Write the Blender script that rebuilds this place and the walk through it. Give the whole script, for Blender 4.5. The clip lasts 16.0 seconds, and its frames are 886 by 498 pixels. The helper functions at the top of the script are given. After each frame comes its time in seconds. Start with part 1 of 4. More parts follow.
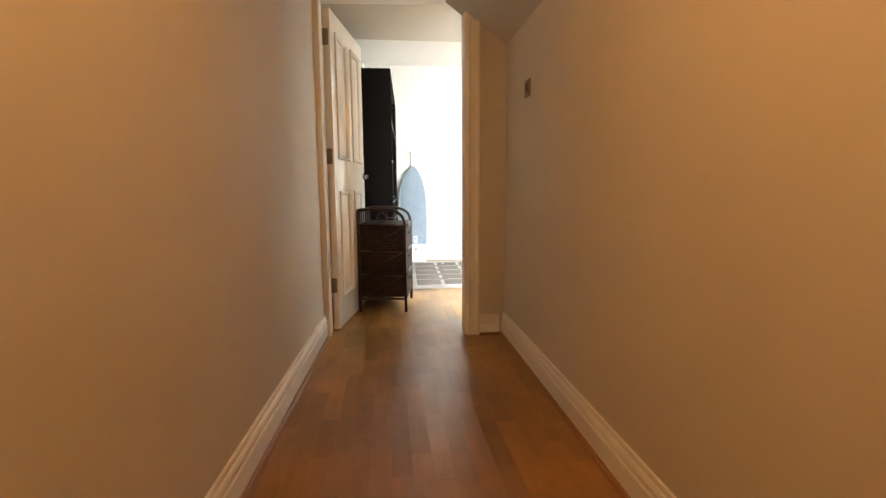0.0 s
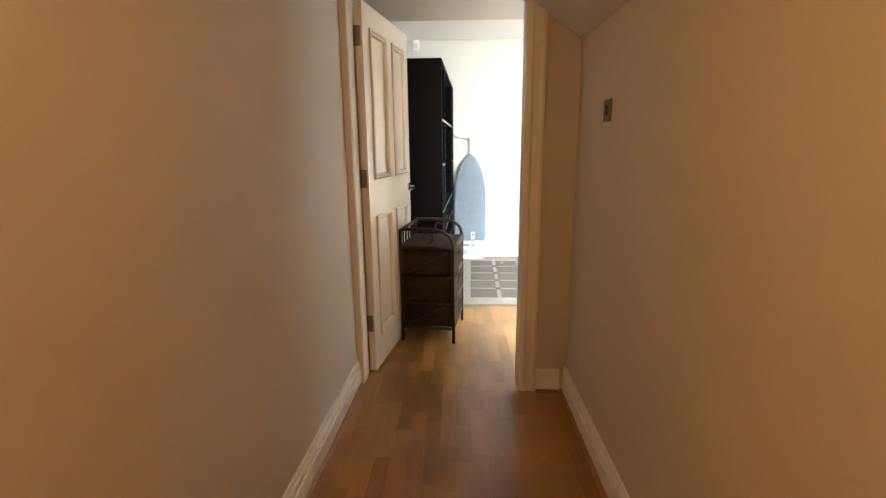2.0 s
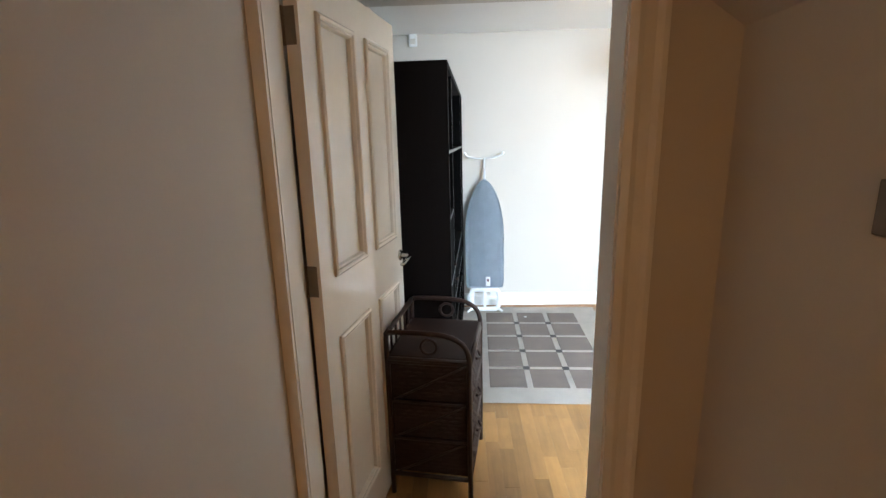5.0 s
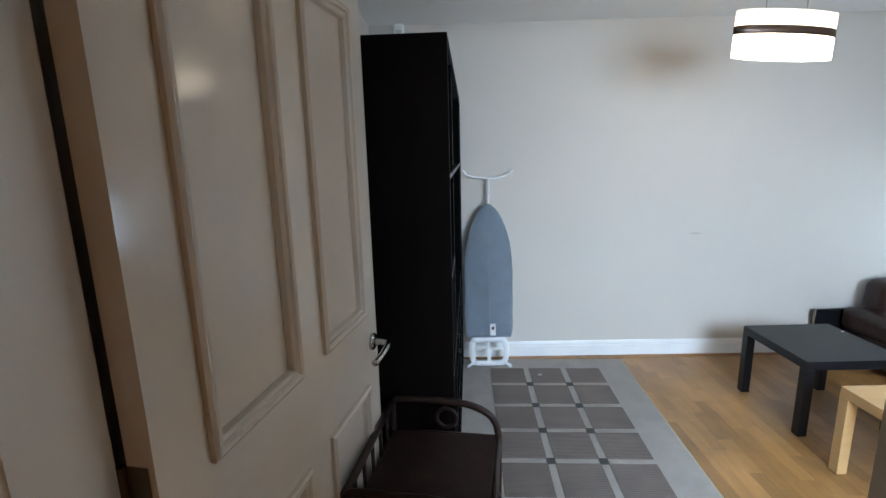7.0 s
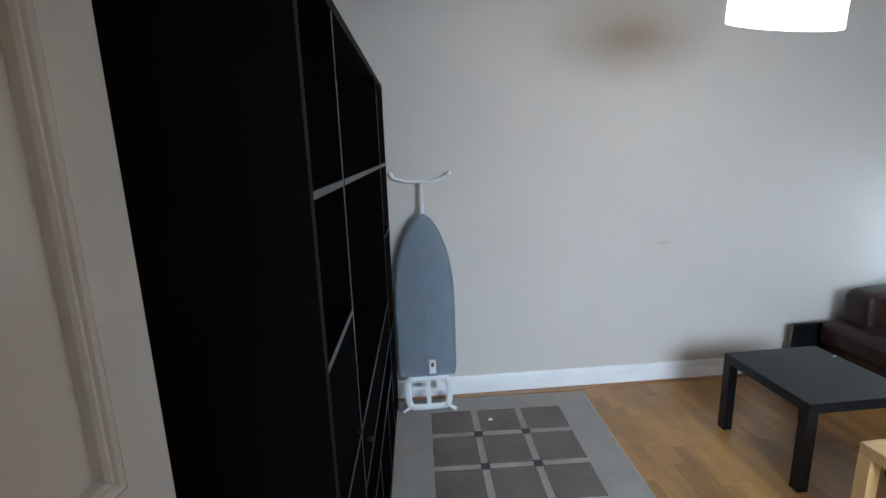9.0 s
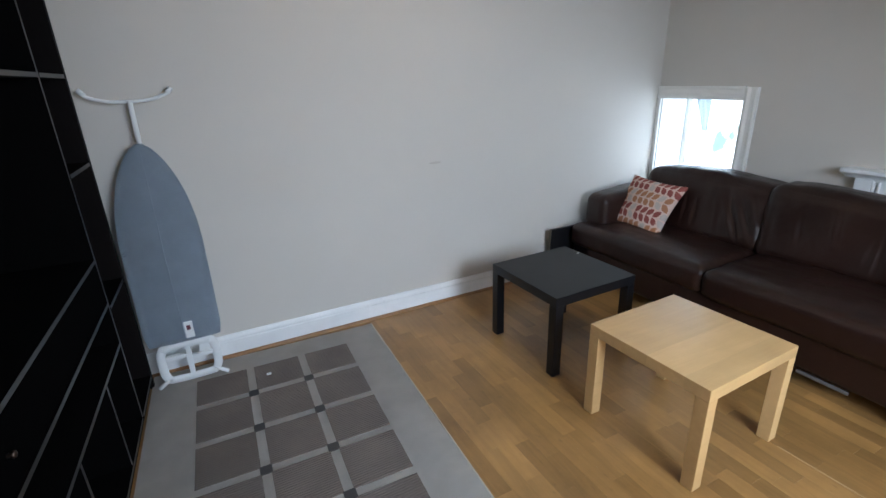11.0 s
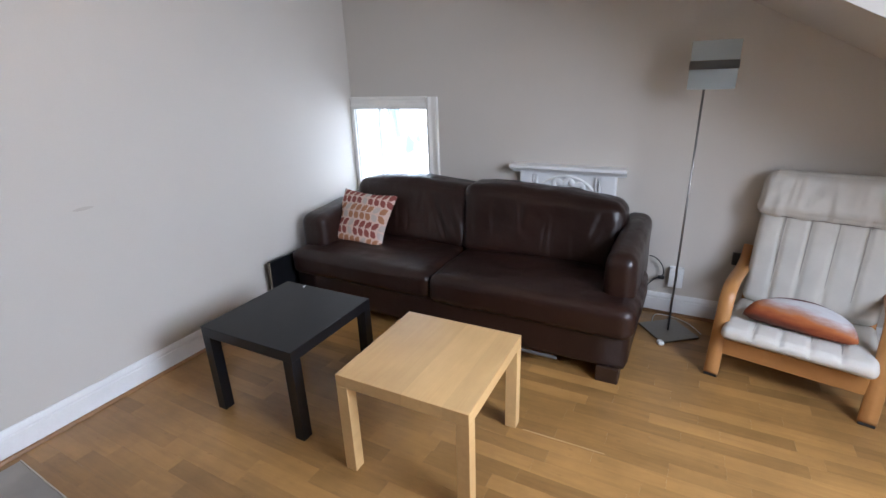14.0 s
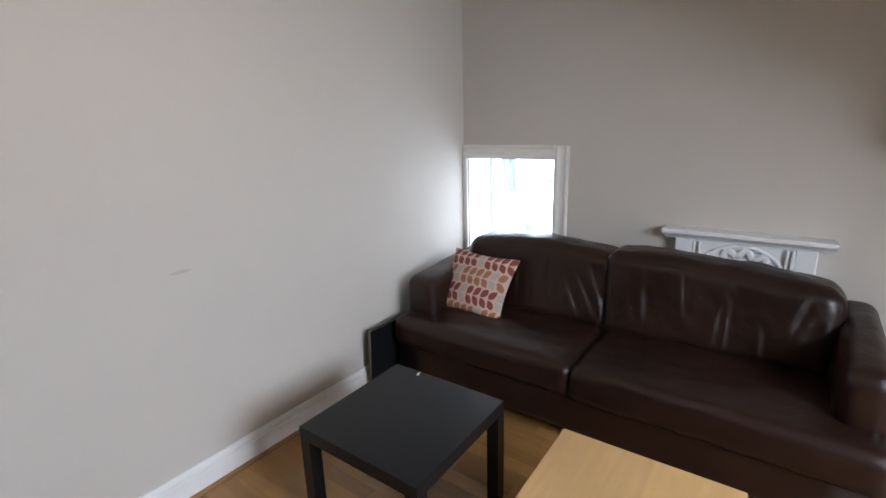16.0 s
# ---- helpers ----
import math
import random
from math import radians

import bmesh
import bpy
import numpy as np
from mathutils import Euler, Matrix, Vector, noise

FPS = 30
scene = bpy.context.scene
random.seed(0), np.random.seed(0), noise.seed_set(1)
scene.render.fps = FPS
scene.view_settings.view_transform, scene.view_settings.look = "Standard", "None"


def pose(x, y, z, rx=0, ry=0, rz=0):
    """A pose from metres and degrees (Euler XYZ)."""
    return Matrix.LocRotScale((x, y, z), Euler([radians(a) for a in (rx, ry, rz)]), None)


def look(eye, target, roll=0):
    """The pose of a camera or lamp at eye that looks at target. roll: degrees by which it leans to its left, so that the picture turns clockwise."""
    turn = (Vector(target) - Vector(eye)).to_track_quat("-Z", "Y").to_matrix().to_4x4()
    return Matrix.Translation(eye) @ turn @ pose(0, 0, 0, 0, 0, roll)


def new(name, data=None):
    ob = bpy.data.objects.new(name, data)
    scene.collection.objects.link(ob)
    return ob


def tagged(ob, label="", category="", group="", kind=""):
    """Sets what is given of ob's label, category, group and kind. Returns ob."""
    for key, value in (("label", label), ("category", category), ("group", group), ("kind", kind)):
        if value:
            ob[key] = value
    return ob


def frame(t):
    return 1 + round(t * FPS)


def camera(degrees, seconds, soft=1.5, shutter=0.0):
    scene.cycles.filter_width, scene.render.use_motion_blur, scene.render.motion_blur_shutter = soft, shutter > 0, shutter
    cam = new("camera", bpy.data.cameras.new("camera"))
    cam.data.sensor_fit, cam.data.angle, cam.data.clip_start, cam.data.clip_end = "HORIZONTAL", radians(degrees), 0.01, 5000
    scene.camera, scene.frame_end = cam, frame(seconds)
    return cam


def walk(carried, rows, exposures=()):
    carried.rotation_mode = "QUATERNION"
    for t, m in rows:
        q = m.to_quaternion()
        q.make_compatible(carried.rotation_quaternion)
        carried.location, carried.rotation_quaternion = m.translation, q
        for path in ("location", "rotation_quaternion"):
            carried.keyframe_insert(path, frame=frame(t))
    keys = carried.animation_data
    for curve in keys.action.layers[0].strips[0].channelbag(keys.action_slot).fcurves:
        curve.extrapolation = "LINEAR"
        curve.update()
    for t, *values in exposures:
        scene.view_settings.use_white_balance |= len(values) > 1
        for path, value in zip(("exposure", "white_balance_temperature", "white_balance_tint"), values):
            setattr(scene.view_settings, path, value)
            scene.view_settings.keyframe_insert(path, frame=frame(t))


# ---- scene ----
cam = camera(86.8, 16.0)
PATH = [
    (0, (-0.003, -0.304, 0.959), (0.224, 1.666, 0.7), -0.4),
    (0.5, (0.008, -0.174, 1.032), (0.078, 1.799, 0.708), -0.6),
    (1, (0.024, -0.028, 1.126), (0.007, 1.928, 0.709), -0.6),
    (1.5, (0.079, 0.088, 1.217), (0.032, 2.028, 0.734), -0.8),
    (2, (0.138, 0.24, 1.348), (0.081, 2.191, 0.913), -0.6),
    (2.5, (0.152, 0.386, 1.455), (0.086, 2.34, 1.031), -0.4),
    (3, (0.156, 0.542, 1.471), (0.079, 2.505, 1.097), -0.3),
    (3.5, (0.124, 0.795, 1.548), (0.043, 2.771, 1.247), -0.3),
    (3.7, (0.115, 0.902, 1.588), (0.03, 2.868, 1.233), -0.6),
    (5.8, (0.09, 1.802, 1.588), (0.012, 3.747, 1.13), -1.5),
    (6, (0.088, 1.894, 1.598), (0.008, 3.841, 1.145), -1.3),
    (6.5, (0.039, 2.111, 1.612), (-0.019, 4.069, 1.208), -1.4),
    (7, (0.041, 2.323, 1.606), (0.0, 4.281, 1.204), -1.4),
    (7.5, (0.067, 2.508, 1.613), (0.039, 4.48, 1.277), -1.4),
    (8, (0.088, 2.675, 1.599), (0.079, 4.645, 1.258), -1.3),
    (8.2, (0.102, 2.747, 1.614), (0.101, 4.714, 1.252), -1.5),
    (10.3, (0.419, 3.125, 1.486), (1.04, 4.937, 0.91), -1.7),
    (10.5, (0.456, 3.125, 1.462), (1.134, 4.896, 0.828), -1.8),
    (11, (0.535, 3.133, 1.475), (1.387, 4.808, 0.79), -1.9),
    (11.5, (0.62, 3.146, 1.495), (1.7, 4.724, 0.908), -2.0),
    (12, (0.704, 3.191, 1.478), (2.025, 4.594, 0.944), -1.9),
    (12.5, (0.744, 3.22, 1.474), (2.235, 4.416, 0.885), -2.0),
    (13, (0.759, 3.25, 1.455), (2.341, 4.284, 0.801), -2.0),
    (13.5, (0.775, 3.299, 1.471), (2.395, 4.24, 0.771), -2.1),
    (14, (0.806, 3.362, 1.482), (2.455, 4.263, 0.795), -2.0),
    (14.5, (0.876, 3.454, 1.484), (2.531, 4.346, 0.803), -2.0),
    (15, (0.945, 3.589, 1.51), (2.609, 4.513, 0.897), -1.8),
    (15.5, (1.005, 3.747, 1.505), (2.617, 4.794, 0.953), -1.7),
    (16, (1.068, 3.929, 1.497), (2.618, 5.086, 0.988), -1.7),
]
EXPOSURES = [(0, 1.36, 6950, 10), (2.0, 1.17, 6850, 10), (3.7, 0.82, 6400, 10), (5.8, 0.22, 5880, 10), (7.0, -0.50, 5700, 10), (8.2, -0.77, 5780, 11),
             (10.3, -0.92, 5880, 13), (11.0, -1.01, 5950, 14), (12.0, -1.20, 6080, 16), (12.8, -1.06, 6080, 19), (14.0, -0.78, 6150, 21), (15.4, -0.75, 6320, 21), (16.0, -0.93, 6500, 20)]
walk(cam, [(t, look(eye, target, roll)) for t, eye, target, roll in PATH],
     exposures=EXPOSURES)

# ---- world and light ----
world = bpy.data.worlds.new("sky")
world.use_nodes = True
scene.world = world
sky = world.node_tree.nodes.new("ShaderNodeTexSky")
sky.sky_type, sky.sun_disc = "NISHITA", False
sky.sun_elevation, sky.sun_rotation = radians(40), radians(200)
world.node_tree.links.new(sky.outputs[0], world.node_tree.nodes["Background"].inputs[0])
world.node_tree.nodes["Background"].inputs[1].default_value = 0.1


def area(name, m, sx, sy, watts, color):
    d = bpy.data.lights.new(name, "AREA")
    d.shape, d.size, d.size_y, d.energy, d.color = "RECTANGLE", sx, sy, watts, color
    ob = new(name, d)
    ob.matrix_world = m
    return ob


sun = bpy.data.lights.new("overcast_sun", "SUN")
sun.energy, sun.angle, sun.color = 0.8, radians(20), (1.0, 0.96, 0.9)
new("overcast_sun", sun).matrix_world = look((0, -4, 8), (0.8, 0, 0))
# daylight in the dormer window and in the low corner window
area("dormer_daylight", look((1.68, 1.72, 1.72), (1.65, 4.5, -0.25)), 1.35, 1.05, 138, (0.75, 0.89, 1.0)).data.spread = radians(132)
area("corner_window_daylight", look((4.158, 5.535, 0.925), (3.0, 5.535, 0.925)), 0.465, 0.70, 11, (0.60, 0.82, 1.0))
# bulb of the landing's ceiling light
bulb = bpy.data.lights.new("landing_bulb", "POINT")
bulb.energy, bulb.color, bulb.shadow_soft_size = 9.8, (1.0, 0.50, 0.18), 0.12
new("landing_bulb", bulb).location = (-0.12, 0.05, 1.93)
# bulb of the drum pendant
bulb2 = bpy.data.lights.new("pendant_bulb", "POINT")
bulb2.energy, bulb2.color, bulb2.shadow_soft_size = 14.0, (1.0, 0.66, 0.36), 0.05
new("pendant_bulb", bulb2).location = (1.583, 4.667, 2.12)


# ---- materials ----
def nodes(name):
    m = bpy.data.materials.new(name)
    m.use_nodes = True
    return m, m.node_tree.nodes, m.node_tree.links, m.node_tree.nodes["Principled BSDF"]


def mat(name, color, rough=0.5, metal=0.0, var=0.12, scale=3.0, fine=60.0, bump=0.1, stretch=(1, 1, 1), rvar=0.1, coat=0.0, spec=0.5):
    """Paint, plastic, metal or cloth with stains at two scales and a fine relief."""
    m, N, L, p = nodes(name)
    geo = N.new("ShaderNodeNewGeometry")
    mp = N.new("ShaderNodeMapping")
    mp.inputs["Scale"].default_value = stretch
    L.new(geo.outputs["Position"], mp.inputs[0])
    big, small = N.new("ShaderNodeTexNoise"), N.new("ShaderNodeTexNoise")
    big.inputs["Scale"].default_value, big.inputs["Detail"].default_value = scale, 4
    small.inputs["Scale"].default_value, small.inputs["Detail"].default_value = fine, 3
    L.new(mp.outputs[0], big.inputs[0]), L.new(mp.outputs[0], small.inputs[0])
    add = N.new("ShaderNodeMath")
    add.operation, add.inputs[1].default_value = "MULTIPLY_ADD", 0.35
    L.new(small.outputs[0], add.inputs[0]), L.new(big.outputs[0], add.inputs[2])
    ramp = N.new("ShaderNodeMapRange")
    ramp.inputs[1].default_value, ramp.inputs[2].default_value = 0.4, 0.95
    ramp.inputs[3].default_value, ramp.inputs[4].default_value = 1 - var, 1 + var
    L.new(add.outputs[0], ramp.inputs[0])
    mul = N.new("ShaderNodeVectorMath")
    mul.operation, mul.inputs[0].default_value = "SCALE", color
    L.new(ramp.outputs[0], mul.inputs["Scale"])
    L.new(mul.outputs[0], p.inputs["Base Color"])
    rr = N.new("ShaderNodeMapRange")
    rr.inputs[3].default_value, rr.inputs[4].default_value = max(rough - rvar, 0.02), min(rough + rvar, 1)
    L.new(big.outputs[0], rr.inputs[0]), L.new(rr.outputs[0], p.inputs["Roughness"])
    p.inputs["Metallic"].default_value, p.inputs["Coat Weight"].default_value = metal, coat
    p.inputs["Specular IOR Level"].default_value = spec
    if bump:
        b = N.new("ShaderNodeBump")
        b.inputs["Strength"].default_value, b.inputs["Distance"].default_value = bump, 0.002
        L.new(small.outputs[0], b.inputs["Height"]), L.new(b.outputs[0], p.inputs["Normal"])
    return m


def wood(name, dark, light, island, rough=0.345, along="Y", coat=0.15, grain=1.0):
    """Grained wood whose tone changes from piece to piece."""
    m, N, L, p = nodes(name)
    geo = N.new("ShaderNodeNewGeometry")
    rnd = geo.outputs["Random Per Island"] if island else N.new("ShaderNodeObjectInfo").outputs["Random"]
    shift = N.new("ShaderNodeVectorMath")
    shift.operation, shift.inputs[0].default_value = "SCALE", (7.3, 3.1, 5.7)
    L.new(rnd, shift.inputs["Scale"])
    add = N.new("ShaderNodeVectorMath")
    L.new(geo.outputs["Position"], add.inputs[0]), L.new(shift.outputs[0], add.inputs[1])
    mp = N.new("ShaderNodeMapping")
    mp.inputs["Scale"].default_value = (1, 0.09, 1) if along == "Y" else (0.09, 1, 1) if along == "X" else (1, 1, 0.09)
    L.new(add.outputs[0], mp.inputs[0])
    g1, g2 = N.new("ShaderNodeTexNoise"), N.new("ShaderNodeTexNoise")
    g1.inputs["Scale"].default_value, g1.inputs["Detail"].default_value, g1.inputs["Distortion"].default_value = 28, 6, 0.8
    g2.inputs["Scale"].default_value, g2.inputs["Detail"].default_value = 160, 3
    L.new(mp.outputs[0], g1.inputs[0]), L.new(mp.outputs[0], g2.inputs[0])
    s1, s2 = N.new("ShaderNodeMath"), N.new("ShaderNodeMath")
    s1.operation, s1.inputs[1].default_value = "MULTIPLY_ADD", 0.3
    L.new(g2.outputs[0], s1.inputs[0]), L.new(g1.outputs[0], s1.inputs[2])
    s2.operation, s2.inputs[1].default_value = "MULTIPLY_ADD", 0.55 * grain
    off = N.new("ShaderNodeMapRange")
    off.inputs[3].default_value, off.inputs[4].default_value = -0.05, 0.41
    L.new(rnd, off.inputs[0]), L.new(s1.outputs[0], s2.inputs[0]), L.new(off.outputs[0], s2.inputs[2])
    ramp = N.new("ShaderNodeValToRGB")
    ramp.color_ramp.elements[0].position, ramp.color_ramp.elements[0].color = 0.12, (*dark, 1)
    ramp.color_ramp.elements[1].position, ramp.color_ramp.elements[1].color = 0.85, (*light, 1)
    L.new(s2.outputs[0], ramp.inputs[0]), L.new(ramp.outputs[0], p.inputs["Base Color"])
    wear = N.new("ShaderNodeTexNoise")
    wear.inputs["Scale"].default_value = 2.2
    L.new(geo.outputs["Position"], wear.inputs[0])
    rr = N.new("ShaderNodeMapRange")
    rr.inputs[1].default_value, rr.inputs[2].default_value = 0.3, 0.7
    rr.inputs[3].default_value, rr.inputs[4].default_value = rough - 0.05, rough + 0.1
    L.new(wear.outputs[0], rr.inputs[0]), L.new(rr.outputs[0], p.inputs["Roughness"])
    p.inputs["Coat Weight"].default_value, p.inputs["Coat Roughness"].default_value = coat, 0.28
    b = N.new("ShaderNodeBump")
    b.inputs["Strength"].default_value, b.inputs["Distance"].default_value = 0.12, 0.001
    L.new(g1.outputs[0], b.inputs["Height"]), L.new(b.outputs[0], p.inputs["Normal"])
    return m


def glow(name, color, strength):
    m, N, L, p = nodes(name)
    p.inputs["Base Color"].default_value = (*color, 1)
    p.inputs["Emission Color"].default_value, p.inputs["Emission Strength"].default_value = (*color, 1), strength
    return m


def glass(name, color=(1, 1, 1), rough=0.0, trans=1.0):
    m, N, L, p = nodes(name)
    p.inputs["Base Color"].default_value, p.inputs["Roughness"].default_value = (*color, 1), rough
    p.inputs["Transmission Weight"].default_value, p.inputs["IOR"].default_value = trans, 1.45
    return m


def leather(name, color):
    m, N, L, p = nodes(name)
    geo = N.new("ShaderNodeNewGeometry")
    vor, crease, big = N.new("ShaderNodeTexVoronoi"), N.new("ShaderNodeTexNoise"), N.new("ShaderNodeTexNoise")
    vor.inputs["Scale"].default_value = 260
    crease.inputs["Scale"].default_value, crease.inputs["Detail"].default_value, crease.inputs["Distortion"].default_value = 8, 9, 0.35
    big.inputs["Scale"].default_value = 3
    for n in (vor, crease, big):
        L.new(geo.outputs["Position"], n.inputs["Vector"])
    ramp = N.new("ShaderNodeValToRGB")
    ramp.color_ramp.elements[0].position, ramp.color_ramp.elements[0].color = 0.3, (*[c * 0.75 for c in color], 1)
    ramp.color_ramp.elements[1].position, ramp.color_ramp.elements[1].color = 0.7, (*[c * 1.3 for c in color], 1)
    L.new(big.outputs[0], ramp.inputs[0]), L.new(ramp.outputs[0], p.inputs["Base Color"])
    rr = N.new("ShaderNodeMapRange")
    rr.inputs[3].default_value, rr.inputs[4].default_value = 0.28, 0.41
    L.new(crease.outputs[0], rr.inputs[0]), L.new(rr.outputs[0], p.inputs["Roughness"])
    b1, b2 = N.new("ShaderNodeBump"), N.new("ShaderNodeBump")
    b1.inputs["Strength"].default_value, b1.inputs["Distance"].default_value = 0.25, 0.001
    b2.inputs["Strength"].default_value, b2.inputs["Distance"].default_value = 0.55, 0.013
    L.new(vor.outputs["Distance"], b1.inputs["Height"]), L.new(crease.outputs[0], b2.inputs["Height"])
    L.new(b1.outputs[0], b2.inputs["Normal"]), L.new(b2.outputs[0], p.inputs["Normal"])
    p.inputs["Specular IOR Level"].default_value = 0.38
    return m


def ribbed(name, color, pitch):
    """Flat-woven carpet with ribs across."""
    m = mat(name, color, 0.95, var=0.22, scale=5, fine=220, bump=0)
    N, L, p = m.node_tree.nodes, m.node_tree.links, m.node_tree.nodes["Principled BSDF"]
    geo, wave, b = N.new("ShaderNodeNewGeometry"), N.new("ShaderNodeTexWave"), N.new("ShaderNodeBump")
    wave.bands_direction, wave.inputs["Scale"].default_value = "Y", 0.314 / pitch
    wave.inputs["Distortion"].default_value, wave.inputs["Detail"].default_value = 0.6, 2
    L.new(geo.outputs["Position"], wave.inputs[0])
    b.inputs["Strength"].default_value, b.inputs["Distance"].default_value = 0.8, 0.003
    L.new(wave.outputs["Fac"], b.inputs["Height"]), L.new(b.outputs[0], p.inputs["Normal"])
    return m


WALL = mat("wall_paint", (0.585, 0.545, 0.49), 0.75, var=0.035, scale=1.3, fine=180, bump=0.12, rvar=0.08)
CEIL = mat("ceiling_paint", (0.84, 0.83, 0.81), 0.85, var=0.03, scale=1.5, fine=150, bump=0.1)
WHITE = mat("white_gloss_paint", (0.80, 0.78, 0.73), 0.38, var=0.03, scale=6, fine=90, bump=0.06, rvar=0.05)
SKIRT = mat("white_skirting_paint", (0.80, 0.80, 0.79), 0.38, var=0.06, scale=7, fine=90, bump=0.06, rvar=0.06)
DOORP = mat("cream_door_paint", (0.72, 0.68, 0.61), 0.11, var=0.03, scale=5, fine=40, bump=0.04, rvar=0.03, spec=0.36)
PLANK = wood("oak_plank", (0.18, 0.090, 0.026), (0.425, 0.222, 0.070), False, rough=0.335, coat=0.20)
PLANKS = wood("oak_planks", (0.18, 0.090, 0.026), (0.425, 0.222, 0.070), True, rough=0.335, coat=0.20)
SUBFLOOR = mat("dark_joint", (0.2, 0.1, 0.03), 0.8)
QUAD = wood("oak_beading", (0.14, 0.06, 0.02), (0.32, 0.16, 0.06), False)
MAPLE = wood("birch_veneer", (0.52, 0.31, 0.125), (0.74, 0.49, 0.22), False, rough=0.38, along="X", grain=0.8)
BENT = wood("bent_birch", (0.34, 0.145, 0.04), (0.51, 0.245, 0.08), False, rough=0.4, along="X", grain=0.6)
BLACK = mat("black_lacquer", (0.0062, 0.0066, 0.0082), 0.38, spec=0.3, rvar=0.05, var=0.2, scale=6, fine=120, bump=0.05)
# inside of the shelving: recess shade put into a near-black colour
BLACKIN = mat("shaded_black_inside", (0.0028, 0.0026, 0.0026), 0.8, var=0.2, bump=0.05, spec=0.02)
FRONT = mat("black_cupboard_front", (0.0014, 0.0013, 0.0014), 0.8, spec=0.01, var=0.2, bump=0.05)
# front edges of the boards: window sheen put into a paler grey
EDGE = mat("sheen_grey_edge", (0.0105, 0.0102, 0.0105), 0.38, var=0.15, bump=0.05)
SIDE = mat("black_brown_foil", (0.0068, 0.0052, 0.0048), 0.6, spec=0.05, var=0.25, scale=4, fine=80, bump=0.1, stretch=(1, 1, 0.15))
LEATHER = leather("brown_leather", (0.019, 0.0078, 0.0056))
DARKFOOT = mat("dark_wood_foot", (0.03, 0.015, 0.01), 0.4)
RUG = mat("grey_rug_border", (0.54, 0.50, 0.455), 0.95, var=0.12, scale=7, fine=300, bump=0.3)
RUGTILE = ribbed("brown_rug_block", (0.15, 0.118, 0.10), 0.012)
RUGDARK = mat("dark_rug_knot", (0.05, 0.045, 0.042), 0.95, var=0.15)
STEEL = mat("brushed_steel", (0.50, 0.49, 0.47), 0.24, metal=1.0, var=0.08, bump=0.05, rvar=0.02)
NICKEL = mat("satin_nickel", (0.28, 0.27, 0.26), 0.40, metal=1.0, var=0.1, bump=0.05, rvar=0.06)
BRONZE = mat("tarnished_steel_hinge", (0.22, 0.18, 0.14), 0.42, metal=1.0, var=0.2, rvar=0.06)


def banded(m, pitch, amount):
    """Lays veneer leaves of slightly different tone side by side along y."""
    N, L, p = m.node_tree.nodes, m.node_tree.links, m.node_tree.nodes["Principled BSDF"]
    src = p.inputs["Base Color"].links[0].from_socket
    geo, sep, fl, wn, rg, mul = (N.new("ShaderNode" + k) for k in ("NewGeometry", "SeparateXYZ", "Math", "TexWhiteNoise", "MapRange", "VectorMath"))
    L.new(geo.outputs["Position"], sep.inputs[0])
    dv = N.new("ShaderNodeMath")
    dv.operation, dv.inputs[1].default_value = "DIVIDE", pitch
    L.new(sep.outputs[1], dv.inputs[0])
    fl.operation = "FLOOR"
    L.new(dv.outputs[0], fl.inputs[0])
    wn.noise_dimensions = "1D"
    L.new(fl.outputs[0], wn.inputs["W"]), L.new(wn.outputs["Value"], rg.inputs[0])
    rg.inputs[3].default_value, rg.inputs[4].default_value = 1 - amount, 1 + amount
    mul.operation = "SCALE"
    L.new(src, mul.inputs[0]), L.new(rg.outputs[0], mul.inputs["Scale"]), L.new(mul.outputs[0], p.inputs["Base Color"])


banded(MAPLE, 0.16, 0.10)


def worn(m, low, high, knots):
    """Darkens wood in broad worn patches and, with knots, in small spots along the grain."""
    N, L, p = m.node_tree.nodes, m.node_tree.links, m.node_tree.nodes["Principled BSDF"]
    src = p.inputs["Base Color"].links[0].from_socket
    geo, nz, rg, mul = (N.new("ShaderNode" + k) for k in ("NewGeometry", "TexNoise", "MapRange", "VectorMath"))
    nz.inputs["Scale"].default_value, nz.inputs["Detail"].default_value, nz.inputs["Roughness"].default_value = 2.1, 6, 0.62
    L.new(geo.outputs["Position"], nz.inputs[0]), L.new(nz.outputs[0], rg.inputs[0])
    rg.inputs[1].default_value, rg.inputs[2].default_value = 0.32, 0.62
    rg.inputs[3].default_value, rg.inputs[4].default_value = low, high
    mul.operation = "SCALE"
    L.new(src, mul.inputs[0]), L.new(rg.outputs[0], mul.inputs["Scale"])
    out = mul
    if knots:
        mp, kn, kr, out = (N.new("ShaderNode" + k) for k in ("Mapping", "TexNoise", "MapRange", "VectorMath"))
        mp.inputs["Scale"].default_value = (1, 0.45, 1)
        kn.inputs["Scale"].default_value, kn.inputs["Detail"].default_value = 36, 2
        L.new(geo.outputs["Position"], mp.inputs[0]), L.new(mp.outputs[0], kn.inputs[0]), L.new(kn.outputs[0], kr.inputs[0])
        kr.inputs[1].default_value, kr.inputs[2].default_value, kr.inputs[3].default_value, kr.inputs[4].default_value = 0.66, 0.86, 1.0, 0.62
        out.operation = "SCALE"
        L.new(mul.outputs[0], out.inputs[0]), L.new(kr.outputs[0], out.inputs["Scale"])
    L.new(out.outputs[0], p.inputs["Base Color"])


